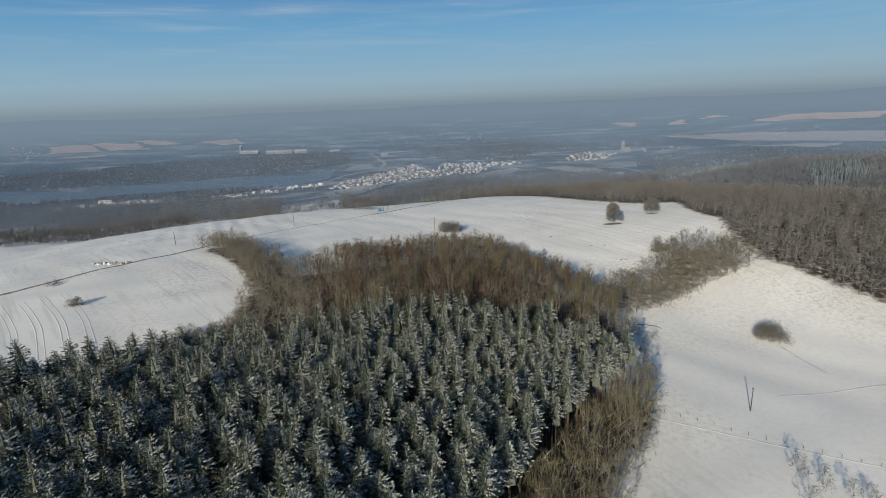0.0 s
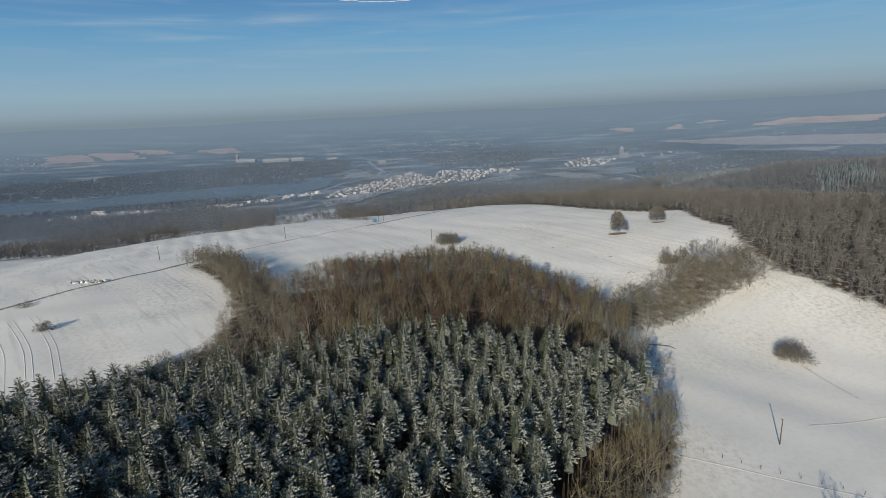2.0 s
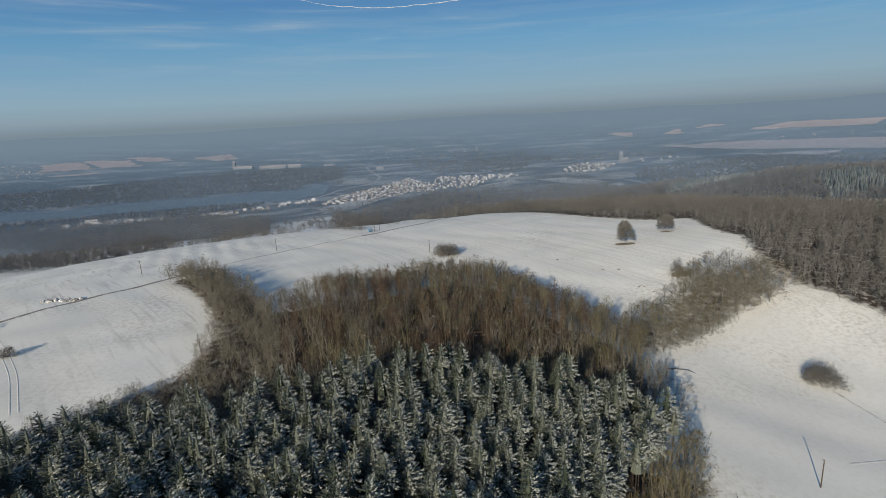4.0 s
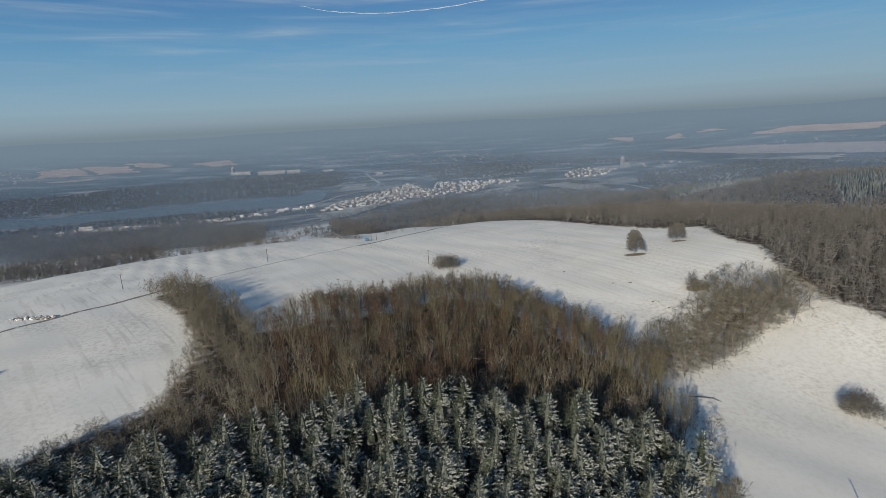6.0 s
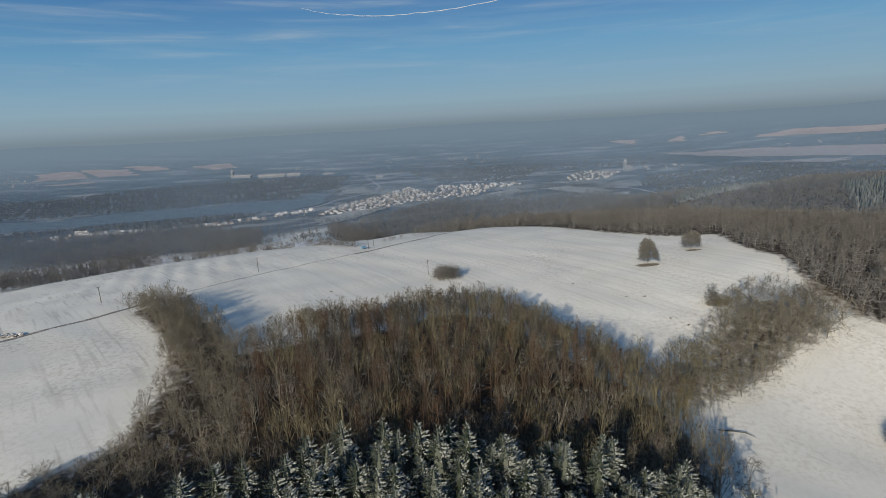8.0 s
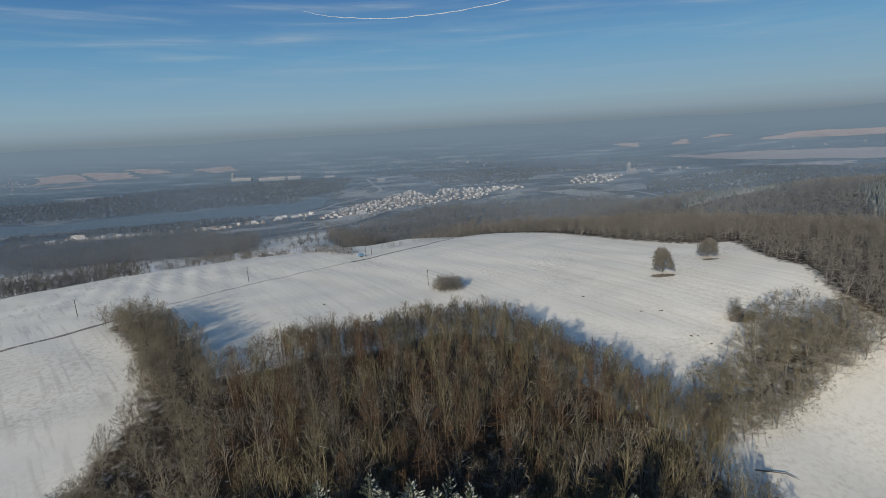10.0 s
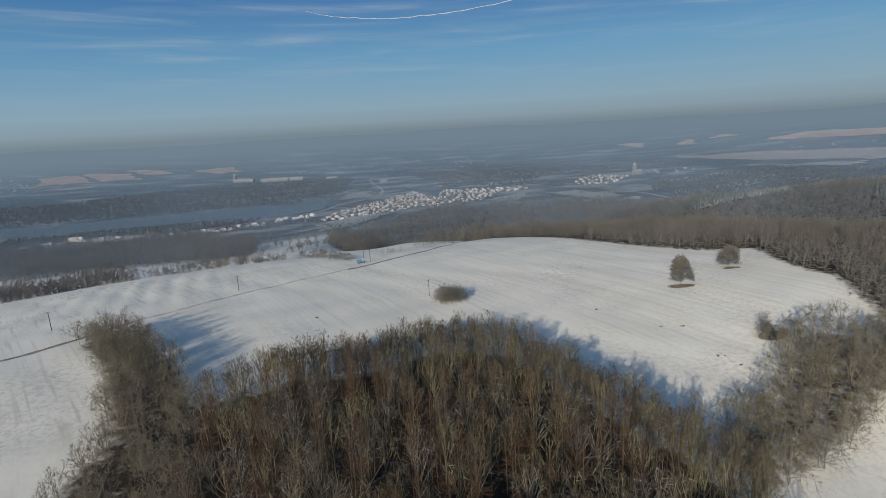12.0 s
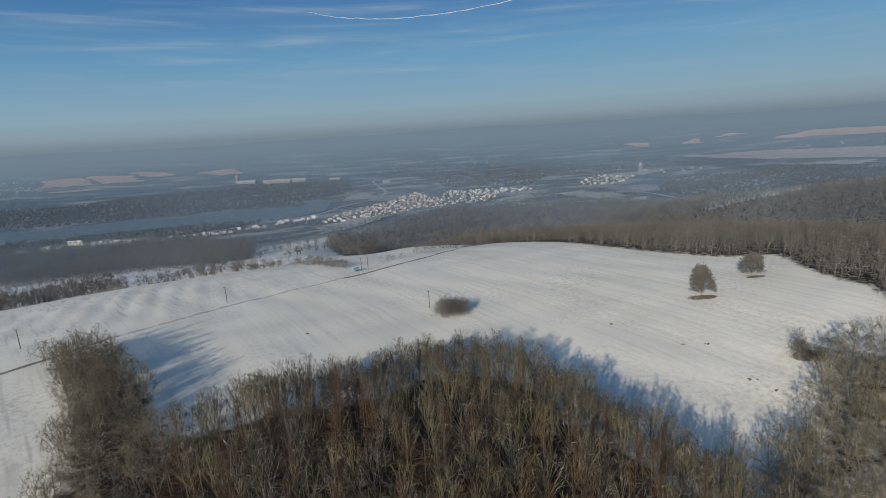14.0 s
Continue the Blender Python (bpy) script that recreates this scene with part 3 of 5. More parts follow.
# ---- valley floor: river, pond, fields, roads ----
draped("water", [(-1300, 1190), (-1113, 1145), (-1009, 1130), (-890, 1225), (-729, 1245), (-531, 1315), (-401, 1300), (-370, 1470), (-315, 1406), (-296, 1193), (-366, 1090), (-577, 1075), (-782, 1030), (-1000, 987), (-1300, 960)], 1.2, M_WATER, "wide calm river between wooded banks", "river")
draped("water", [(-1900, 1620), (-1562, 1659), (-1373, 1729), (-1234, 1881), (-1325, 2048), (-1637, 2095), (-1857, 2046), (-2100, 2000)], 2.5, M_WATER, "pale flooded gravel pit lake in the valley", "lake", 2)
FIELDS = [
    [(-1852, 2309), (-1972, 2489), (-1869, 2627), (-1654, 2414)], [(-1848, 2644), (-1624, 2666), (-1450, 2475), (-1633, 2428)],
    [(-1669, 2754), (-1511, 2766), (-1351, 2662), (-1503, 2615)], [(-1298, 2730), (-1126, 2851), (-1012, 2683), (-1122, 2606)],
    [(-1761, 2183), (-1585, 2295), (-1525, 2240), (-1704, 2158)],
    [(1201, 2233), (1591, 2198), (1977, 2009), (2300, 1800), (1960, 1500), (1676, 1648), (1372, 1867), (1241, 2062)],
    [(1129, 2871), (1304, 2870), (1211, 2680)], [(1377, 2682), (1572, 2845), (1494, 2650)], [(1643, 2800), (1791, 2850), (1791, 2760), (1660, 2760)],
    [(1811, 2553), (2108, 2638), (2500, 2397), (2297, 2300)], [(1224, 1646), (1633, 1598), (1432, 1464)]]
for poly in FIELDS:
    draped("field", poly, 10.0, M_FIELD, "far pinkish sunlit field under thin snow", "field", 3, ragged=45)
for poly in [[(351, 1264), (454, 1286), (543, 1117), (459, 1058)], [(166, 1183), (299, 1314), (295, 1200), (184, 1125)], [(360, 1063), (402, 1073), (577, 1080), (499, 999)], [(-289, 1373), (-280, 1505), (-209, 1599), (-176, 1415)],
             [(-269, 915), (-173, 1027), (-99, 1032), (-195, 836), (-233, 799)]]:
    draped("field", poly, 1.5, M_MEADOW, "frosty snow-dusted meadow in the valley", "field", 4, ragged=16)
draped("field", STRIP, 0.6, M_SNOW, "narrow snowy meadow below the brow", "field", 4, ragged=8)
ribbon("road", [(-152, 2042), (-256, 2054), (-207, 1800), (-155, 1570), (-160, 1392), (-267, 1240), (-284, 1145), (-398, 1035), (-534, 929), (-677, 866), (-890, 788), (-1200, 740)], 11, 2.0, M_ROAD, "cleared grey main road along the valley", "road", 14)
ribbon("road", HOLLOW_ROAD, 7, 0.5, M_ROAD, "narrow road through the wooded hollow", "road", 8)
ribbon("road", [(520, 1210), (599, 1156), (625, 968), (646, 835), (700, 760)], 10, 2.0, M_ROAD, "cleared country road between far woods", "road", 14)

# ---- trees ----
SPIKE_F = np.array([(0, 1, 3), (1, 2, 3), (2, 0, 3)])


def frames_of(d):
    d = d / np.linalg.norm(d, axis=1)[:, None]
    ref = np.where(np.abs(d[:, 2:3]) < 0.9, [[0, 0, 1.0]], [[1.0, 0, 0]])
    a = np.cross(d, ref)
    a /= np.linalg.norm(a, axis=1)[:, None]
    return a, np.cross(d, a)


def spikes(P, Q, R):
    """Thin three-sided tapering twigs from P to Q."""
    P, Q, R = np.asarray(P, float), np.asarray(Q, float), np.asarray(R, float)[:, None]
    a, b = frames_of(Q - P)
    V = np.stack([P + a * R, P + (-0.5 * a + 0.87 * b) * R, P + (-0.5 * a - 0.87 * b) * R, Q], 1).reshape(-1, 3)
    F = (np.arange(len(P))[:, None, None] * 4 + SPIKE_F[None]).reshape(-1, 3)
    return V, F


def blades(P, Q, R):
    """Finest twigs: narrow folded slivers from P to Q."""
    P, Q, R = np.asarray(P, float), np.asarray(Q, float), np.asarray(R, float)[:, None]
    a, b = frames_of(Q - P)
    V = np.stack([P + a * R, P - a * R, P + b * R, Q], 1).reshape(-1, 3)
    F = (np.arange(len(P))[:, None, None] * 4 + np.array([(0, 2, 3), (2, 1, 3)])[None]).reshape(-1, 3)
    return V, F


def tubes(P, Q, R0, R1, n=4):
    P, Q = np.asarray(P, float), np.asarray(Q, float)
    a, b = frames_of(Q - P)
    ang = np.arange(n) * 2 * math.pi / n
    ring = np.cos(ang)[None, :, None] * a[:, None] + np.sin(ang)[None, :, None] * b[:, None]
    V = np.concatenate([P[:, None] + ring * np.asarray(R0)[:, None, None], Q[:, None] + ring * np.asarray(R1)[:, None, None]], 1).reshape(-1, 3)
    f = []
    for i in range(n):
        j = (i + 1) % n
        f += [(i, j, n + j), (i, n + j, n + i)]
    F = (np.arange(len(P))[:, None, None] * 2 * n + np.array(f)[None]).reshape(-1, 3)
    return V, F


def joined(pieces):
    V, F, k = [], [], 0
    for v, f in pieces:
        V.append(v)
        F.append(f + k)
        k += len(v)
    return np.concatenate(V), np.concatenate(F)


def unit(v):
    return v / (np.linalg.norm(v, axis=-1, keepdims=True) + 1e-9)


def bare_tree(rng, h=22.0, spread=0.24, limbs=8, subs=4, twigs=500, low=0.3, twig_r=0.03, twig_len=(0.5, 1.3), limb_r=1.0, spray=0.6, base_z=0.22):
    """A leafless broadleaf tree: forked limbs and branches under a domed crown of fine twigs."""
    up = np.array([0, 0, 1.0])
    zero = np.array([0, 0, -0.6])
    R = h * spread
    mid = np.array([rng.normal(0, 0.02) * h, rng.normal(0, 0.02) * h, h * (low + 0.28)])
    top = mid + np.array([rng.normal(0, 0.03) * h, rng.normal(0, 0.03) * h, h * (0.62 - low)])
    r = 0.0085 * h * limb_r
    core = np.array([0, 0, h * (base_z + 0.22)])
    dome = np.array([R, R, h * (0.76 - base_z)])
    # limbs sweep up and out to the skin of the dome
    i = np.arange(limbs)
    k = 0.25 + 0.72 * (i + rng.uniform(0, 0.8, limbs)) / limbs
    base = zero + (mid - zero) * (low + (1 - low) * k)[:, None]
    a = i * 2.4 + rng.uniform(-0.5, 0.5, limbs)
    el = np.clip(-0.05 + 1.9 * (k - 0.25) + rng.normal(0, 0.15, limbs), -0.12, 1.45)
    skin = np.stack([np.cos(a) * np.cos(el), np.sin(a) * np.cos(el), np.sin(el)], 1)
    tip = core + skin * dome * rng.uniform(0.8, 1.0, (limbs, 1))
    bend = base + (tip - base) * 0.45 + up * (0.10 * h * rng.uniform(0.0, 0.5, (limbs, 1))) + rng.normal(0, 0.02 * h, (limbs, 3))
    lr = (0.03 + 0.0045 * h) * limb_r * rng.uniform(0.75, 1.2, limbs)
    wood = [tubes([zero, mid], [mid, top], [r * 1.15, r * 0.6], [r * 0.6, r * 0.12], 5), tubes(base, bend, lr, lr * 0.6, 3), spikes(bend, tip, lr * 0.6)]
    # branches fork from the limbs
    n = limbs * subs
    j = np.repeat(i, subs)
    s = rng.uniform(0.3, 0.95, (n, 1))
    p = np.where(s < 0.5, base[j] + (bend[j] - base[j]) * s * 2, bend[j] + (tip[j] - bend[j]) * (s * 2 - 1))
    e = unit(skin[j] + rng.normal(0, 0.42, (n, 3)) + up * 0.1)
    e[:, 2] = np.abs(e[:, 2]) - 0.22
    end = core + unit(e) * dome * rng.uniform(0.72, 1.02, (n, 1))
    end = p + (end - p) * rng.uniform(0.6, 1.0, (n, 1))
    wood.append(spikes(p, end, lr[j] * 0.5))
    # fine twigs along the branches
    A, B = np.concatenate([p, bend]), np.concatenate([end, tip])
    q = rng.integers(0, len(A), twigs)
    s = rng.uniform(0.08, 1.0, (twigs, 1)) ** 0.8
    o = A[q] + (B[q] - A[q]) * s
    d = unit(unit(B[q] - A[q]) * 0.8 + unit((o - core) / dome) * 0.5 + rng.normal(0, spray, (twigs, 3)) + up * 0.15)
    return joined(wood), blades(o, o + d * rng.uniform(*twig_len, (twigs, 1)), rng.uniform(0.6, 1.3, twigs) * twig_r)


def far_bare(rng, h, spread):
    """A leafless tree too far off to show its twigs: stem, a few limbs, coarse sprays filling a dome."""
    R, core = h * spread, np.array([0, 0, h * 0.42])
    def dome(n, lo, hi):
        a, e = rng.uniform(0, 6.283, n), np.arcsin(rng.uniform(-0.25, 1.0, n))
        return np.stack([np.cos(a) * np.cos(e) * R, np.sin(a) * np.cos(e) * R, np.sin(e) * h * 0.56], 1) * rng.uniform(lo, hi, (n, 1))
    limb, spray = dome(6, 0.8, 1.0), dome(26, 0.45, 0.75)
    tips = spray * 1.3 + rng.normal(0, 0.9, spray.shape)
    wood = joined([tubes([(0, 0, -0.6)], [core], [0.3], [0.2], 3), spikes(np.tile(core - (0, 0, 2.0), (6, 1)), core + limb, np.full(6, 0.26))])
    return wood, blades(core + spray, core + tips, rng.uniform(0.3, 0.6, 26))


def larch_tree(rng, h=24.0, n=120, twig_r=0.035):
    """A leafless larch: straight stem, level boughs set all round, fine hanging twigs."""
    zero, top = np.array([0, 0, -0.6]), np.array([rng.normal(0, 0.3), rng.normal(0, 0.3), h])
    k = rng.uniform(0.22, 0.99, n)
    base = zero + (top - zero) * k[:, None]
    a = rng.uniform(0, 6.28, n)
    reach = (0.5 + (1 - k) * h * 0.27) * rng.uniform(0.6, 1.15, n)
    out = np.stack([np.cos(a), np.sin(a), rng.uniform(-0.05, 0.45, n)], 1)
    tip = base + out * reach[:, None]
    few = rng.uniform(0, 1, n) < 0.4
    trunk = tubes([zero], [top], [0.010 * h], [0.03], 5)
    pieces = [spikes(base, tip, np.where(few, 0.045, 0.02) + 0.006 * reach)]
    m = n * 5
    i = rng.integers(0, n, m)
    p = base[i] + (tip[i] - base[i]) * rng.uniform(0.3, 1, (m, 1))
    d = unit(out[i] * 0.5 + rng.normal(0, 0.5, (m, 3)) + np.array([0, 0, 0.1]))
    pieces.append(blades(p, p + d * rng.uniform(0.5, 1.4, m)[:, None], rng.uniform(0.6, 1.3, m) * twig_r))
    return trunk, joined(pieces)


def spruce_tree(rng, h=27.0, rows=8, wide=1.0):
    """A spruce: trunk, dark heart, and whorls of boughs that end in upturned snowy fingers."""
    zero, top = np.array([0, 0, -0.6]), np.array([rng.normal(0, 0.25), rng.normal(0, 0.25), h])
    trunk = tubes([zero], [top - (0, 0, 0.6)], [0.011 * h], [0.03], 5)
    ups = np.array([0, 0, 1.0])
    P, Q, R = [], [], []
    for r in range(rows):
        k = (r + 0.4) / rows
        z = h - 0.4 - 5.8 * k
        reach = wide * (0.55 + 2.2 * k ** 0.66)
        m = 5 + int(6 * k)
        for j in range(m):
            a = (j + 0.5 * (r % 2)) * 6.283 / m + rng.uniform(-0.3, 0.3)
            L = reach * rng.uniform(0.72, 1.18)
            d, side = np.array([math.cos(a), math.sin(a), 0.70 - 0.95 * k + rng.uniform(-0.2, 0.2)]), np.array([-math.sin(a), math.cos(a), 0])
            base = top * (z / h) + ups * rng.uniform(-0.35, 0.35)
            for q, sg in ((0.3, 1), (0.4, -1), (0.58, 1), (0.66, -1), (0.82, 1), (0.86, -1), (0.9, 0)) if k > 0.3 else ((0.3, 1), (0.45, -1), (0.6, 0)):
                o = base + d * L * q + ups * rng.uniform(-0.1, 0.1)
                way = unit(d + side * sg * rng.uniform(0.5, 0.85) + ups * rng.uniform(0.1, 0.45))
                ln = rng.uniform(0.6, 1.05) * (0.42 + 0.13 * L)
                P.append(o)
                Q.append(o + way * ln)
                R.append(ln * rng.uniform(0.20, 0.30))
    P.append(top - ups * 1.2)
    Q.append(top + ups * 0.3)
    R.append(0.16)
    heart = tubes([top * (1 - 9.0 / h)], [top - ups * 0.7], [1.4 * wide], [0.1], 6)
    return trunk, joined([spikes(P, Q, R), heart])


def scatter(poly, step, rng, jitter=0.42):
    p = np.array(poly)
    xs, ys = np.arange(p[:, 0].min(), p[:, 0].max(), step), np.arange(p[:, 1].min(), p[:, 1].max(), step * 0.87)
    X, Y = np.meshgrid(xs, ys)
    X = X + (np.arange(len(ys)) % 2)[:, None] * step / 2
    X, Y = X + rng.uniform(-jitter, jitter, X.shape) * step, Y + rng.uniform(-jitter, jitter, X.shape) * step
    ok = inside(poly, X, Y)
    return np.stack([X[ok], Y[ok]], 1)


def turned(V, x, y, z, yaw, s, sz):
    c, k = math.cos(yaw) * s, math.sin(yaw) * s
    out = np.empty_like(V)
    out[:, 0] = V[:, 0] * c - V[:, 1] * k + x
    out[:, 1] = V[:, 0] * k + V[:, 1] * c + y
    out[:, 2] = V[:, 2] * sz + z
    return out


class Kind:
    """A kind of tree with a few grown shapes, planted one by one or as a joined wood."""

    def __init__(self, name, label, category, shapes, trunk_mat, crown_mat, crown="crown", trunk="trunk"):
        self.name, self.label, self.category, self.shapes, self.mats = name, label, category, shapes, (trunk_mat, crown_mat)
        self.meshes = [(tri_mesh(trunk, *t, [trunk_mat]), tri_mesh(crown, *c, [crown_mat])) for t, c in shapes]
        self.parts = (trunk, crown)

    def plant(self, x, y, rng, s=1.0, sz=None, group="", label="", up=0.0):
        i = int(rng.integers(len(self.shapes)))
        ob = thing(self.name, label or self.label, self.category, None, group)
        ob.location = (x, y, float(height(x, y)) + up)
        ob.rotation_euler[2] = rng.uniform(0, 6.28)
        ob.scale = (s, s, sz or s)
        for nm, me in zip(self.parts, self.meshes[i]):
            part(nm, me, None, ob)
        return ob

    def wood(self, name, label, places, rng, size, tall=None, category="wood", smooth=False):
        V, F, M, T, n = [], [], [], [], 0
        z = height(places[:, 0], places[:, 1])
        for (x, y), g in zip(places, z):
            s = size(x, y) * rng.uniform(0.85, 1.12)
            sz = (tall(x, y) if tall else size(x, y)) * rng.uniform(0.85, 1.12)
            yaw, tone = rng.uniform(0, 6.28), rng.uniform()
            for mi, (v, f) in enumerate(self.shapes[int(rng.integers(len(self.shapes)))]):
                V.append(turned(v, x, y, g, yaw, s, sz))
                F.append(f + n)
                M.append(np.full(len(f), mi))
                T.append(np.full(len(v), tone, np.float32))
                n += len(v)
        if V:
            me = tri_mesh(name, np.concatenate(V), np.concatenate(F), list(self.mats), np.concatenate(M), smooth)
            me.attributes.new("tone", "FLOAT", "POINT").data.foreach_set("value", np.concatenate(T))
            return tagged(new(name, me), label, category, kind="stuff")


rng = np.random.default_rng(7)
SPRUCE = Kind("spruce_tree", "tall dark green spruce dusted with snow", "tree", [spruce_tree(rng, 27, wide=rng.uniform(0.92, 1.2)) for _ in range(9)], M_BARK, M_NEEDLE)
ASH = Kind("bare_tree", "tall leafless broadleaf tree with pale limbs", "tree", [bare_tree(rng, 21, rng.uniform(0.23, 0.29), 14, 5, 700, 0.28, 0.038, (0.5, 1.4), 0.75, 0.75, 0.40) for _ in range(8)], M_LIMB, M_TWIG)
STEMMY = Kind("pale_stemmed_tree", "tall leafless tree with pale olive stems", "tree", [bare_tree(rng, 22, rng.uniform(0.19, 0.25), 11, 5, 440, 0.26, 0.038, (0.5, 1.5), 0.75, 0.75, 0.44) for _ in range(7)], M_STEM, M_OLIVE)
LARCH = Kind("larch_tree", "tall leafless reddish-brown larch", "tree", [larch_tree(rng) for _ in range(5)], M_BARK, M_LARCH)
MOSSY = Kind("mossy_tree", "leafless mossy broadleaf tree catching sunlight", "tree", [bare_tree(rng, 14, rng.uniform(0.40, 0.48), 14, 5, 760, 0.10, 0.038, (0.5, 1.3), 0.85, 0.8, 0.04) for _ in range(6)], M_LIMB, M_MOSSY)
BELT = Kind("belt_tree", "leafless round-crowned tree in a shelter belt", "tree", [bare_tree(rng, 13, rng.uniform(0.42, 0.50), 14, 5, 800, 0.10, 0.038, (0.5, 1.3), 0.75, 0.8, 0.05) for _ in range(6)], M_LIMB, M_BELT)
FROSTY = Kind("frosted_tree", "leafless frosted tree with pale twigs", "tree", [bare_tree(rng, 12, 0.46, 9, 6, 1200, 0.12, 0.025, (0.5, 1.3), 0.7, 0.75, 0.0) for _ in range(4)], M_LIMB, M_GREY)
ROUND = Kind("round_tree", "round-crowned leafless tree standing alone", "tree", [bare_tree(rng, 12, 0.35, 34, 6, 6500, 0.05, 0.055, (0.5, 1.2), 0.4, 0.9, 0.06) for _ in range(2)], M_LIMB, M_GREY)
BUSHY = Kind("bush", "dense leafless brown thicket", "bush", [bare_tree(rng, 13, 0.55, 12, 4, 480, 0.05, 0.07, (0.6, 1.8), 0.5, 0.8, -0.2) for _ in range(4)], M_LIMB, M_FROST)
WOODLAND = Kind("woodland_tree", "leafless frosted woodland tree", "tree", [bare_tree(rng, 15, rng.uniform(0.38, 0.46), 12, 3, 210, 0.04, 0.10, (0.8, 2.0), 0.7, 0.85, -0.10) for _ in range(9)], M_GREYLIMB, M_FROST)
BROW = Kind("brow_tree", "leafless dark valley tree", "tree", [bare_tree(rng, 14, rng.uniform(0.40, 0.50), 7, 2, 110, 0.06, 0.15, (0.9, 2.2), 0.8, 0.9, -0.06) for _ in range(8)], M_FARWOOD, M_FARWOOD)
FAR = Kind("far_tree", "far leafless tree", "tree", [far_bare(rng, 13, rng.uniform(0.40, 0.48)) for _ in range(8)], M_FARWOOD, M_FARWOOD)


def far_spruce(rng):
    """A small snowy cone of stacked skirts for conifers far away."""
    V, F, n = [], [], 0
    for z, r in ((2.0, 3.2), (6.0, 2.5), (10.0, 1.6)):
        m = 6
        V += [(math.cos(i * 6.283 / m) * r * rng.uniform(0.7, 1.2), math.sin(i * 6.283 / m) * r * rng.uniform(0.7, 1.2), z + rng.uniform(-0.7, 0.3)) for i in range(m)] + [(0, 0, z + 6.5)]
        F += [(n + i, n + (i + 1) % m, n + m) for i in range(m)]
        n += m + 1
    return tubes([(0, 0, -1.0)], [(0, 0, 6.0)], [0.3], [0.2], 3), (np.array(V), np.array(F))


FARSPRUCE = Kind("far_spruce", "far snowy spruce", "tree", [far_spruce(rng) for _ in range(5)], M_BARK, M_FARCONE)


def tuft(rng):
    """A rounded feathery far treetop."""
    n = 9
    a, e, q = rng.uniform(0, 6.28, n), np.arcsin(rng.uniform(0, 1, n)), rng.uniform(0.75, 1.1, n)
    d = np.stack([np.cos(a) * np.cos(e) * 6.0, np.sin(a) * np.cos(e) * 6.0, np.sin(e) * 8.0], 1) * q[:, None]
    P = d * 0.35 + np.array([0, 0, 3.0])
    return spikes(P, d + np.array([0, 0, 4.0]), rng.uniform(1.7, 2.7, n))


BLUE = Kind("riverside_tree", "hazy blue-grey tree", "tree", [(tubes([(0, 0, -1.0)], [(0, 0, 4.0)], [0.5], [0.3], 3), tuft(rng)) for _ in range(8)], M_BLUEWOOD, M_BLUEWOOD)


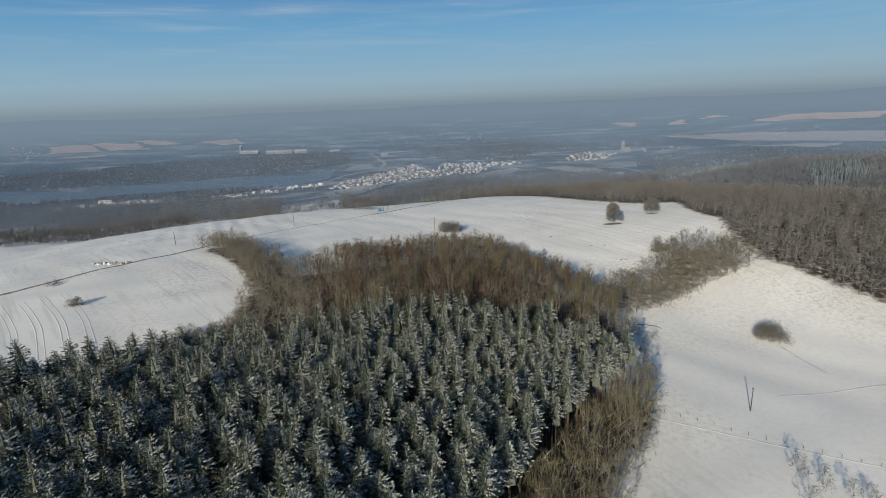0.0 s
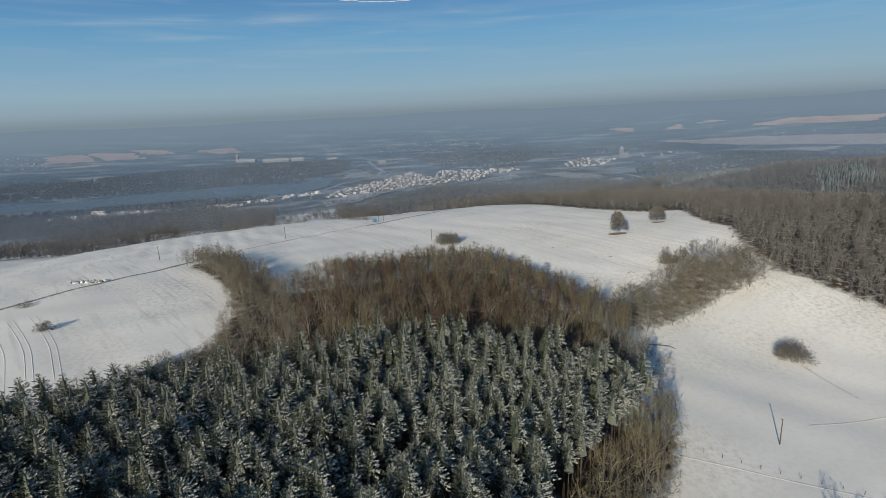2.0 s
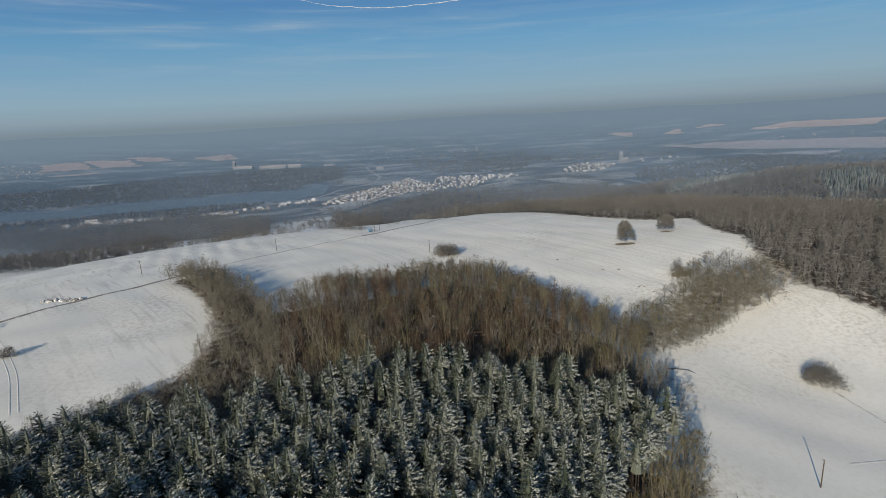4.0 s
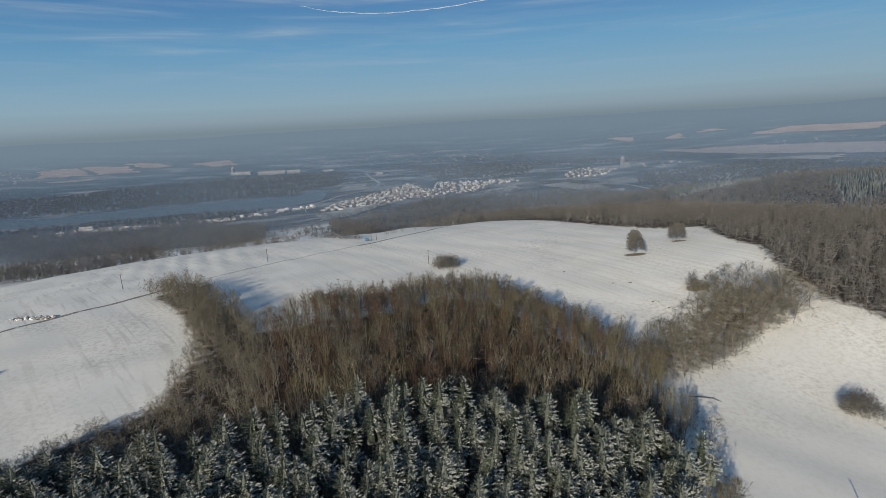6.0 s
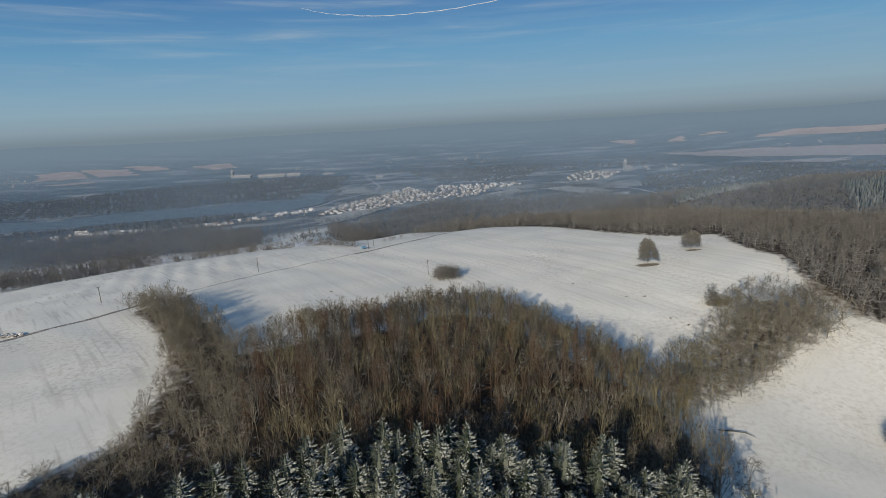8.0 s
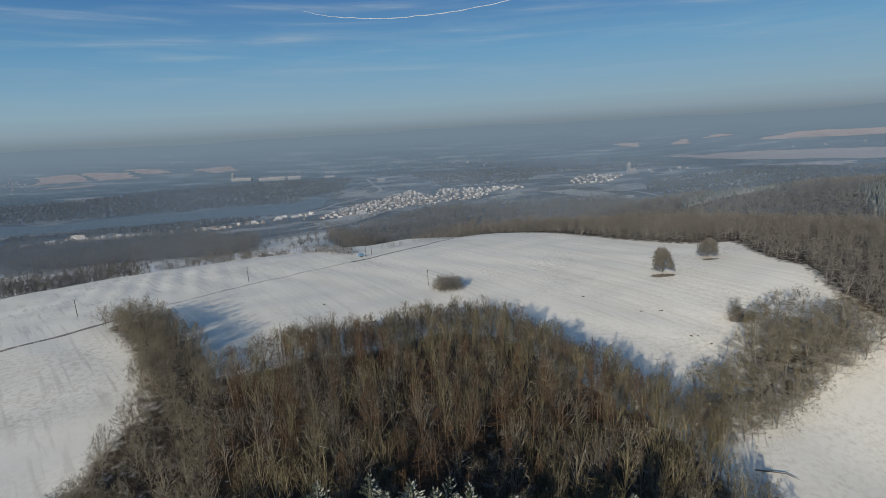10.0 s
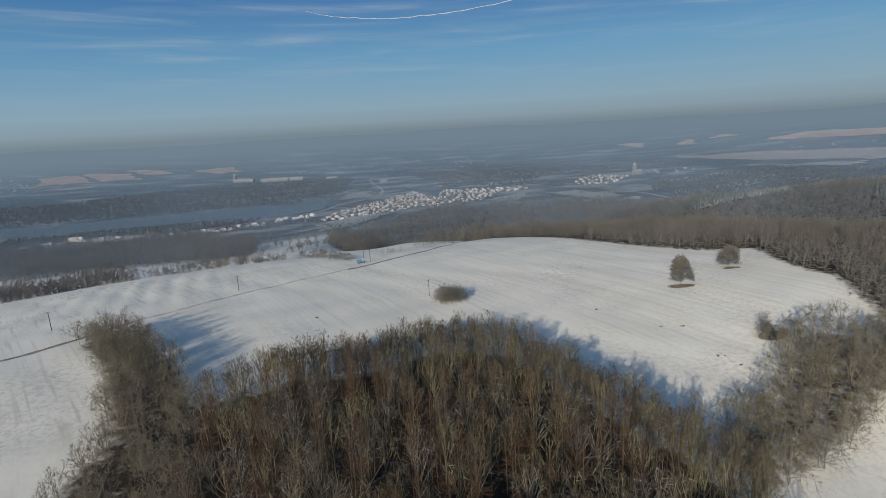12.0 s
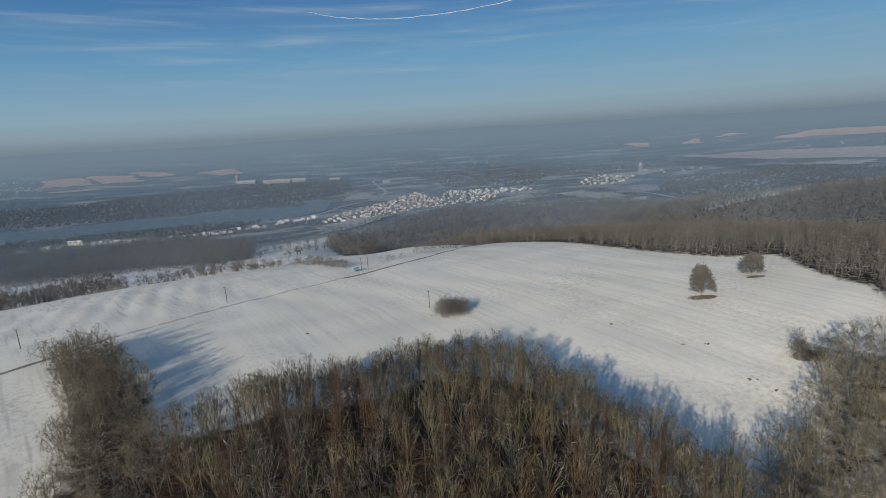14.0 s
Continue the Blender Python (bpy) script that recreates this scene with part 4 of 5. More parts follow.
def plant_woods():
    rng = np.random.default_rng(21)
    one = lambda x, y: 1.0
    # spruce plantation
    p = scatter(SPRUCE_WOOD, 4.5, rng, 0.5)
    p = p[rng.uniform(0, 1, len(p)) < 0.95]
    near = (p[:, 1] > -312) & (p[:, 0] > -135)
    for x, y in p[near][:300]:
        SPRUCE.plant(x, y, rng, rng.uniform(0.8, 1.2), rng.uniform(0.86, 1.08), "trees of the spruce plantation")
    SPRUCE.wood("spruce_wood", "dense dark spruce plantation dusted with snow", np.concatenate([p[near][300:], p[~near]]), rng, one, lambda x, y: rng.uniform(0.92, 1.08))
    # bare wood, larches in its heart, lower growth along the left field
    p = scatter(BARE_WOOD, 6.6, rng)
    scrub = (p[:, 0] < -92) & (p[:, 1] < -228)
    for x, y in p[scrub]:
        BELT.plant(x, y, rng, rng.uniform(0.6, 0.85), rng.uniform(0.45, 0.65), "low trees at the field edge", "low leafless grey-brown thicket tree at the field edge")
    BELT.wood("field_edge_scrub", "low leafless scrub filling the field edge", p[scrub][::2] + 2, rng, lambda x, y: 0.7, lambda x, y: 0.52)
    p = np.concatenate([p[~scrub], scatter(FAR_EDGE, 5.8, rng)])
    heart = ((p[:, 0] + 8) / 72) ** 2 + ((p[:, 1] + 205) / 48) ** 2 < rng.uniform(0.6, 1.2, len(p))
    larch = heart & (rng.uniform(0, 1, len(p)) < 0.36)
    tall = lambda x, y: 0.86 + 0.16 * sstep(-135, -180, y) - 0.08 * sstep(30, 80, x) - 0.46 * sstep(-30, -88, x + 0.35 * (y + 220))
    left = p[:, 0] + 0.25 * (p[:, 1] + 200) < -66
    pale = ~left & ~larch & (rng.uniform(0, 1, len(p)) < np.where(p[:, 0] > 15, 0.5, 0.35))
    for sel, kind, cap in ((larch & ~left, LARCH, 120), (pale, STEMMY, 120), (~larch & ~left & ~pale, ASH, 120), (left, BELT, 60)):
        q = p[sel]
        near = (q[:, 1] > -215) & (np.abs(q[:, 0]) < 105)
        for x, y in q[near][:cap]:
            f = float(tall(x, y)) * (1.6 if kind is BELT else 1.0)
            kind.plant(x, y, rng, f * (0.85 if kind is BELT else 1.0) * rng.uniform(0.9, 1.12), f * rng.uniform(0.85, 1.1), "trees of the bare wood")
        kind.wood("bare_wood", {LARCH: "dense leafless wood with reddish-brown crowns", STEMMY: "leafless wood with pale olive stems", BELT: "leafless grey-brown wood edge"}.get(kind, "dense leafless grey-brown broadleaf wood"), np.concatenate([q[near][cap:], q[~near]]), rng, lambda x, y: float(tall(x, y)) * (1.35 if kind is BELT else 1.0), lambda x, y: float(tall(x, y)) * (1.6 if kind is BELT else 1.0))
    for x, y in scatter(LEFT_BELT, 6.0, rng):
        BELT.plant(x, y, rng, rng.uniform(0.9, 1.15), rng.uniform(1.0, 1.3), "trees of the shelter belt", "leafless round-crowned tree in a shelter belt")
    inner = smooth_line([(50, -266), (65, -283), (50, -299), (28, -322), (8, -352), (-5, -398)], 2.0)
    for x, y in scatter(EDGE_PATCH, 6.2, rng):
        rise = 1.05 + 0.4 * math.exp(-(np.hypot(inner[:, 0] - x, inner[:, 1] - y).min() / 13) ** 2)
        MOSSY.plant(x, y, rng, rise * rng.uniform(0.8, 1.0), rise * rng.uniform(0.9, 1.25), "trees at the meadow edge")
    for x, y in scatter(HEDGE, 7.8, rng):
        k = MOSSY if x < 150 and rng.uniform() < 0.6 else FROSTY if rng.uniform() < 0.35 else BELT
        f = 1.05 + 0.35 * float(sstep(125, 165, x))
        k.plant(x, y, rng, f * rng.uniform(0.85, 1.45), f * rng.uniform(0.75, 1.25), "trees of the field hedge")
    for x, y in ((44, -328), (50, -320), (39, -339), (33, -352), (56, -312)):
        BELT.plant(x, y, rng, 1.25, 1.25, "trees at the meadow edge", "leafless spreading tree at the meadow edge")
    for x, y in ((84, -236), (88, -243), (82, -252), (79, -262), (86, -230), (77, -271)):
        FROSTY.plant(x, y, rng, rng.uniform(0.85, 1.1), rng.uniform(0.75, 1.0), "trees at the meadow edge", "slender frosted tree at the meadow edge")
    q = scatter(RIGHT_WOOD, 8.0, rng)
    q = q[(q[:, 0] < 0.85 * (q[:, 1] + 453) + 25) | (rng.uniform(0, 1, len(q)) < 0.25)]
    near = (q[:, 0] < 330) & (q[:, 1] < 185) & (q[:, 0] < 0.85 * (q[:, 1] + 453) + 25)
    WOODLAND.wood("woodland", "broad leafless frosted wood on the hill", q[near], rng, one, lambda x, y: rng.uniform(0.8, 1.25))
    q = q[~near]
    FAR.wood("woodland", "leafless wood on the slope behind the hill", q[~inside(SPRUCE_STAND, q[:, 0], q[:, 1])], rng, lambda x, y: 1.05, lambda x, y: rng.uniform(0.8, 1.3))
    road = smooth_line(HOLLOW_ROAD, 5.0)
    off_road = lambda q: q[np.hypot(q[:, None, 0] - road[None, :, 0] - 5, q[:, None, 1] - road[None, :, 1] + 5).min(1) > 11]
    q = off_road(scatter(SLOPE_WOOD, 10.5, rng))
    q = q[~inside([(370, 405), (410, 520), (585, 540), (620, 470), (520, 400)], q[:, 0], q[:, 1]) & ~inside(SPRUCE_STAND, q[:, 0], q[:, 1])]
    FAR.wood("woodland", "dark leafless wood across the hollow", q, rng, lambda x, y: 1.1, lambda x, y: rng.uniform(0.8, 1.25))
    mid = off_road(scatter(MID_WOOD, 13.5, rng))
    mid = mid[~inside(CLEARING, mid[:, 0], mid[:, 1])]
    FAR.wood("woodland", "leafless wood on the slope below the hill", mid[mid[:, 1] > 420], rng, lambda x, y: 1.45, lambda x, y: rng.uniform(1.1, 2.1))
    BROW.wood("woodland", "tall leafless frosted trees behind the brow", mid[mid[:, 1] <= 420], rng, lambda x, y: 1.4, lambda x, y: rng.uniform(1.3, 1.9))
    clear = lambda q: q[~inside(STRIP, q[:, 0], q[:, 1])]
    BROW.wood("woodland", "dark leafless wood beside the valley road", clear(scatter(LEFT_WOOD, 13.5, rng)), rng, lambda x, y: 1.8, lambda x, y: rng.uniform(1.7, 2.7))
    BROW.wood("woodland", "dark leafless wood below the brow", clear(scatter([(-640, 400), (-420, 385), (-310, 320), (-245, 275), (-232, 350), (-296, 446), (-396, 511), (-640, 540)], 12, rng)), rng, lambda x, y: 1.7, lambda x, y: rng.uniform(1.5, 2.4))


plant_woods()
RIVER_WOODS = [[(-1900, 1240), (-1120, 1170), (-890, 1250), (-730, 1265), (-530, 1335), (-410, 1330), (-380, 1500), (-300, 1560), (-330, 2080), (-620, 2150), (-900, 2150), (-1150, 2000), (-1250, 1850), (-1380, 1700), (-1900, 1580)],
               [(-1300, 900), (-1000, 930), (-780, 990), (-580, 1050), (-400, 1060), (-480, 960), (-620, 905), (-900, 900), (-1300, 800)],
               [(650, 1000), (1000, 900), (1600, 900), (2100, 1300), (1700, 1480), (1250, 1600), (1000, 1480), (760, 1420), (640, 1200)], [(560, 420), (1000, 300), (1600, 500), (1700, 880), (1000, 880), (640, 780), (560, 600)],
               [(60, 1600), (330, 1480), (480, 1850), (760, 1850), (1180, 1900), (1100, 2300), (600, 2600), (0, 2500), (-250, 2150), (-60, 2080)]]


def plant_valley():
    rng = np.random.default_rng(5)
    for poly, step in zip(RIVER_WOODS, (19, 15, 20, 16, 25)):
        q = scatter(poly, step, rng)
        q = q[rng.uniform(0, 1, len(q)) < 0.9]
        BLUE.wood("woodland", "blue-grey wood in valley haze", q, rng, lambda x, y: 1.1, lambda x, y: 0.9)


plant_valley()


def plant_brow():
    """Scattered trees and hedges on the brow, along the valley meadows and among the houses."""
    rng = np.random.default_rng(11)
    BROW.wood("woodland", "tall leafless trees below the brow of the hill", scatter(BROW_WOOD, 8.5, rng), rng, lambda x, y: 1.25, lambda x, y: 1.35)
    for x, y in smooth_line([(-262, 78), (-225, 92), (-190, 108), (-160, 122), (-125, 140)], 3.2):
        k = FROSTY if rng.uniform() < 0.3 else BUSHY
        k.plant(x + rng.normal(0, 4), y + abs(rng.normal(0, 9)), rng, rng.uniform(0.5, 1.0), rng.uniform(0.45, 1.0), "trees along the brow", "leafless tree on the brow of the hill")
    for x, y in smooth_line([(-112, 128), (-98, 118), (-78, 92), (-60, 70)], 3.2):
        BUSHY.plant(x + rng.normal(0, 1.5), y - 4 + rng.normal(0, 2.0), rng, rng.uniform(0.6, 0.9), rng.uniform(0.5, 0.7), "bushes of the brow hedge", "low rounded hedge bush beside the track")
    for x, y, f in ((-36, 80, 0.45), (-31, 84, 0.5), (-28, 88, 0.4), (-10, 108, 0.7), (-4, 112, 0.75), (2, 118, 0.6), (-22, 96, 0.4)):
        BELT.plant(x, y, rng, f, f, "bushes of the brow hedge", "leafless bush beside the farm track")
    # hedgerows round the valley meadows
    lines = [[(-480, 260), (-380, 250), (-290, 215), (-215, 190), (-150, 200)], [(-420, 330), (-330, 330), (-230, 250), (-170, 215)], [(-257, 434), (-239, 487), (-179, 522)], [(-169, 299), (-149, 439)], [(-300, 300), (-214, 341)], [(-269, 915), (-195, 836), (-233, 799)], [(-99, 1032), (-195, 836)], [(351, 1264), (454, 1286), (543, 1117)], [(166, 1183), (184, 1125), (295, 1200)], [(360, 1063), (459, 1058)], [(-289, 1373), (-280, 1505)]]
    q = np.concatenate([smooth_line(l, 7.0) for l in lines])
    q = q + rng.normal(0, 5, q.shape)
    FAR.wood("hedgerow", "straggling hedgerows round the valley meadows", q, rng, lambda x, y: rng.uniform(0.6, 1.2), category="hedge")
    q = np.concatenate([scatter(poly, 14, rng) for poly in TOWN] + [smooth_line([(-900, 800), (-700, 850), (-480, 900), (-300, 1030)], 14) + rng.normal(0, 14, (1, 2))])
    FAR.wood("garden_trees", "leafless garden trees between the houses", q, rng, lambda x, y: rng.uniform(0.4, 0.9), category="trees")
    q = np.concatenate([scatter([(-310, 640), (-100, 860), (-260, 950), (-480, 880), (-455, 790)], 24, rng), scatter([(30, 1045), (500, 1000), (620, 1250), (330, 1390), (230, 1300), (100, 1120)], 30, rng), scatter([(-900, 785), (-480, 845), (-300, 1000), (-420, 960), (-700, 860), (-900, 830)], 17, rng)])
    FAR.wood("scattered_trees", "scattered leafless trees over the valley floor", q, rng, lambda x, y: rng.uniform(0.5, 1.0), category="trees")
    q = np.concatenate([scatter(f, 75, rng, 0.5) for f in FIELDS])
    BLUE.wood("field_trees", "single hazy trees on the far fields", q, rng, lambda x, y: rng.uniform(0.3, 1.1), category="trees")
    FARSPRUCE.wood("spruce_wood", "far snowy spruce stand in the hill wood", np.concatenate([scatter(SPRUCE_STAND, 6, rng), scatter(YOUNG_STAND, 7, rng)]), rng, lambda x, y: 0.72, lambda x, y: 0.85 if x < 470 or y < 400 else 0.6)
    FARSPRUCE.wood("spruce_trees", "dark spruces beside the valley houses", np.array([(-640, 905), (-632, 900), (-648, 908), (-560, 890), (-300, 970), (60, 1010), (66, 1014), (20, 980)]), rng, lambda x, y: 1.0, lambda x, y: 1.2)


TOWN = [[(-279, 966), (-217, 977), (-121, 1031), (-25, 1136), (29, 1113), (34, 1278), (-50, 1480), (-142, 1292), (-240, 1117)], [(32, 1152), (97, 1152), (160, 1190), (219, 1332), (332, 1394), (300, 1450), (42, 1480)], [(480, 1446), (593, 1700), (739, 1640), (694, 1519), (570, 1392)]]
plant_brow()

# ---- utility poles ----


def box(bm, cx, cy, cz, sx, sy, sz):
    r = bmesh.ops.create_cube(bm, size=1)
    for v in r["verts"]:
        v.co = Vector((v.co.x * sx + cx, v.co.y * sy + cy, v.co.z * sz + cz))
    return r["verts"]


def cone(bm, r0, r1, z0, z1, n=8, cx=0, cy=0):
    r = bmesh.ops.create_cone(bm, cap_ends=True, segments=n, radius1=r0, radius2=r1, depth=z1 - z0)
    for v in r["verts"]:
        v.co += Vector((cx, cy, (z0 + z1) / 2))


def utility_pole(h=9.4):
    t = thing("utility_pole", "weathered wooden utility pole with a crossarm", "utility pole", None, "poles of the power line")
    bm = bmesh.new()
    cone(bm, 0.20, 0.14, -0.8, h, 10)
    part("pole", bm, M_POLE, t)
    bm = bmesh.new()
    box(bm, 0, 0.17, h - 0.35, 1.7, 0.12, 0.14)
    bmesh.ops.bevel(bm, geom=bm.edges[:], offset=0.02, segments=1, affect="EDGES")
    part("crossarm", bm, M_POLE, t)
    for dx in (-0.72, 0.0, 0.72):
        bm = bmesh.new()
        z = h - 0.28 if dx else h
        cone(bm, 0.05, 0.05, z, z + 0.14, 8, dx, 0.17 if dx else 0)
        cone(bm, 0.09, 0.05, z + 0.14, z + 0.30, 8, dx, 0.17 if dx else 0)
        part("insulator", bm, M_INSUL, t, "pale glazed insulator")
    return t


POLES = [(0, -40, 35), (-117, -10, 40), (-185, -77, 40), (110, -283, 70), (-47, 52, 40), (-43, 56, 40)]
first = utility_pole()
for i, (x, y, yaw) in enumerate(POLES):
    m = Matrix.Translation(at_ground(x, y)) @ pose(0, 0, 0, 0, 0, yaw)
    if i:
        copy_thing(first, m)
    else:
        first.matrix_basis = m

# ---- single trees and bushes ----
rng = np.random.default_rng(33)


def thicket(x, y, r, h, n, label):
    """One bush made of several grown clumps."""
    t = thing("bush", label, "bush")
    t.location = at_ground(x, y)
    for i in range(n):
        a, q = rng.uniform(0, 6.28), r * 0.62 * math.sqrt(rng.uniform(0, 1))
        dx, dy = q * math.cos(a), q * math.sin(a)
        st, tw = BUSHY.meshes[int(rng.integers(4))]
        for nm, me in (("stem_clump", st), ("crown", tw)):
            o = part(nm, me, None, t)
            o.location = (dx, dy, float(height(x + dx, y + dy)) - t.location.z)
            o.rotation_euler[2] = rng.uniform(0, 6.28)
            s = rng.uniform(0.75, 1.25)
            o.scale = (s * h / 13, s * h / 13, s * h / 13 * (1 - 0.35 * (q / r) ** 2))
    return t


thicket(12, -50, 13.0, 8.5, 30, "round leafless thicket beside a utility pole")
thicket(156, -223, 10.0, 7.5, 24, "round leafless thicket in a snowy meadow")
thicket(-176, -206, 3.6, 5.0, 10, "small leafless bush in a snowy field")
thicket(146, -119, 9.0, 4.6, 26, "low leafless thicket beside the field hedge")
thicket(-208, -172, 6.0, 2.6, 12, "low bramble patch beside the farm track")
ROUND.plant(137, -54, rng, 1.7, 1.5, label="round leafless tree standing alone in a snowy field")
ROUND.plant(176, -31, rng, 1.75, 1.15, label="leafless tree near the edge of the hill wood")
for x, y, s in ((143, -118, 0.75), (152, -122, 0.9), (147, -112, 0.7)):
    FROSTY.plant(x, y, rng, s, s, "trees of the field hedge")
for x, y, s in ((104, -318, 0.8), (108, -324, 0.6), (114, -327, 0.7), (112, -318, 0.5), (118, -330, 0.6), (122, -324, 0.4), (99, -330, 0.7)):
    FROSTY.plant(x, y, rng, s * 0.9, s, "slender trees in the meadow", "slender frosted tree in a snowy meadow")


def tufts(name, label, centers, n, spread, h, mat, category="grass"):
    i = rng.integers(0, len(centers), n)
    c = np.array(centers, float)[i] + rng.normal(0, spread, (n, 2))
    z = height(c[:, 0], c[:, 1])
    P = np.stack([c[:, 0], c[:, 1], z - 0.1], 1)
    Q = P + np.stack([rng.normal(0, 0.35, n) * h, rng.normal(0, 0.35, n) * h, rng.uniform(0.4, 1.1, n) * h], 1)
    V, F = spikes(P, Q, np.full(n, 0.06 * h + 0.02))
    return tagged(new(name, tri_mesh(name, V, F, [mat])), label, category, kind="stuff")


tufts("dry_grass", "dry brown grass skirt round the lone trees", [(135, -57), (132, -57), (138, -58), (174, -35), (140, -120), (147, -123), (144, -122)], 3200, 1.8, 0.5, M_GRASS)
for x, y, rx, ry in ((135, -58, 7.5, 3.2), (144, -121, 6.5, 3.2), (175, -35, 5, 2.2)):
    draped("grass_patch", [(x + rx * math.cos(i * 0.4488), y + ry * math.sin(i * 0.4488)) for i in range(14)], 0.12, M_SKIRT, "patch of dry grass at the foot of a lone tree", "grass", 3, ragged=4.0)
tufts("ditch_grass", "dry grass along a shallow ditch", smooth_line([(156, -230), (158, -242), (160, -254)], 1.0), 500, 0.25, 0.4, M_GRASS)
tufts("verge_grass", "dry grass along the hedge foot", smooth_line([(84, -212), (100, -208), (124, -193), (160, -170), (196, -150), (210, -162), (230, -210)], 1.0), 4000, 1.6, 0.38, M_GRASS)


def lumps(name, label, category, x, y, rx, ry, n, size, mat):
    V, F, k = [], [], 0
    for _ in range(n):
        bm = bmesh.new()
        bmesh.ops.create_icosphere(bm, subdivisions=1, radius=1)
        px, py = x + rng.uniform(-rx, rx), y + rng.uniform(-ry, ry)
        s = size * rng.uniform(0.5, 1.3)
        zz = float(height(px, py))
        for v in bm.verts:
            c = v.co * float(rng.uniform(0.75, 1.2))
            V.append((px + c.x * s, py + c.y * s, zz + 0.25 * s + c.z * s * 0.7))
        bm.verts.index_update()
        F += [[v.index + k for v in f.verts] for f in bm.faces]
        k += len(bm.verts)
        bm.free()
    return tagged(new(name, tri_mesh(name, V, F, [mat])), label, category)


for _ in range(60):
    lumps("boulder", "snow-capped boulder in a long row beside the track", "boulder", -200 + rng.uniform(-11, 11), -131 + rng.uniform(-2.2, 2.2), 0.05, 0.05, 1, 1.1, M_STONE)
for x, y, r in ((104, -104, 1.2), (114, -105, 0.9), (117, -133, 2.0), (83, -79, 0.5), (-57, -72, 0.5), (121, -140, 0.6)):
    for _ in range(6):
        lumps("clod", "dark clod of earth showing through snow", "clod", x + rng.uniform(-r, r), y + rng.uniform(-r, r) * 0.4, 0.05, 0.05, 1, 0.34, M_BARK)

# ---- field tracks ----
for i in range(4):
    dx, dy = i * 6.5, i * 5.5
    for o in (0, 1.7):
        ribbon("wheel_track", [(-213 + dx + o, -206 + dy + o), (-200 + dx + o, -219 + dy + o), (-182 + dx + o, -239 + dy + o), (-163 + dx + o, -266 + dy + o)], 0.5, 0.07, M_RUT, "shallow wheel track across a snowy field", "wheel track")
ribbon("path", [(70, -290), (88, -296), (110, -304), (136, -313), (180, -330)], 0.9, 0.07, M_RUT, "trodden snowy path along the stake fence", "path")
ribbon("path", [(128, -272), (143, -270), (168, -266), (200, -262), (240, -262)], 1.1, 0.07, M_RUT, "faint grassy path across a snowy meadow", "path")

# ---- trailer by the track ----
trailer = thing("trailer", "small blue box trailer beside the farm track", "trailer")
trailer.matrix_basis = Matrix.Translation(at_ground(-51, 53)) @ pose(0, 0, 0, 0, 0, 40)
bm = bmesh.new()
box(bm, 0, 0, 1.5, 4.2, 2.1, 1.9)
bmesh.ops.bevel(bm, geom=bm.edges[:], offset=0.08, segments=2, affect="EDGES")
part("body", bm, material("blue_sheet", (0.12, 0.24, 0.36), (0.20, 0.34, 0.46), 0.5, 5.0, 0.5), trailer)
for sx in (-0.6, 0.6):
    for sy in (-1, 1):
        bm = bmesh.new()
        bmesh.ops.create_cone(bm, cap_ends=True, segments=14, radius1=0.42, radius2=0.42, depth=0.25, matrix=Matrix.Rotation(math.pi / 2, 4, "X"))
        o = part("wheel", bm, M_BARK, trailer, "black rubber wheel")
        o.location = (sx, sy * 0.95, 0.42)
bm = bmesh.new()
box(bm, 2.8, 0, 0.65, 1.5, 0.1, 0.1)
part("drawbar", bm, M_METAL, trailer)

# ---- fallen branch ----
branch = thing("fallen_branch", "bare fallen branch at the hedge foot", "branch")
branch.location = at_ground(101, -218)
bm = bmesh.new()
pts = [Vector((-7, 3, 0.9)), Vector((-3, 1.5, 1.1)), Vector((1, 0.5, 0.8)), Vector((3.4, -1.8, 0.25))]
v, f = joined([tubes([p[:] for p in pts[:-1]], [p[:] for p in pts[1:]], [0.22, 0.17, 0.12], [0.17, 0.12, 0.05], 6), spikes([(-3, 1.5, 1.1), (1, 0.5, 0.8), (-1, 1, 1)], [(-1, 3.2, 2.0), (2.5, 1.4, 1.5), (0.5, -1, 0.3)], [0.1, 0.08, 0.07])])
bm.free()
part("limb", tri_mesh("limb", v, f, [M_BARK]), None, branch)

# ---- meadow fence ----
fence = thing("fence", "low stake fence across a snowy meadow", "fence")
stake = bmesh.new()
cone(stake, 0.07, 0.06, -0.4, 1.25, 6)
stake_mesh = bpy.data.meshes.new("post")
stake.to_mesh(stake_mesh)
stake.free()
for x, y in smooth_line([(76, -287), (91, -294), (108, -301), (128, -310), (150, -318)], 5.0):
    o = part("post", stake_mesh, M_POLE, fence)
    o.location = at_ground(x, y)

# ---- houses of the valley ----


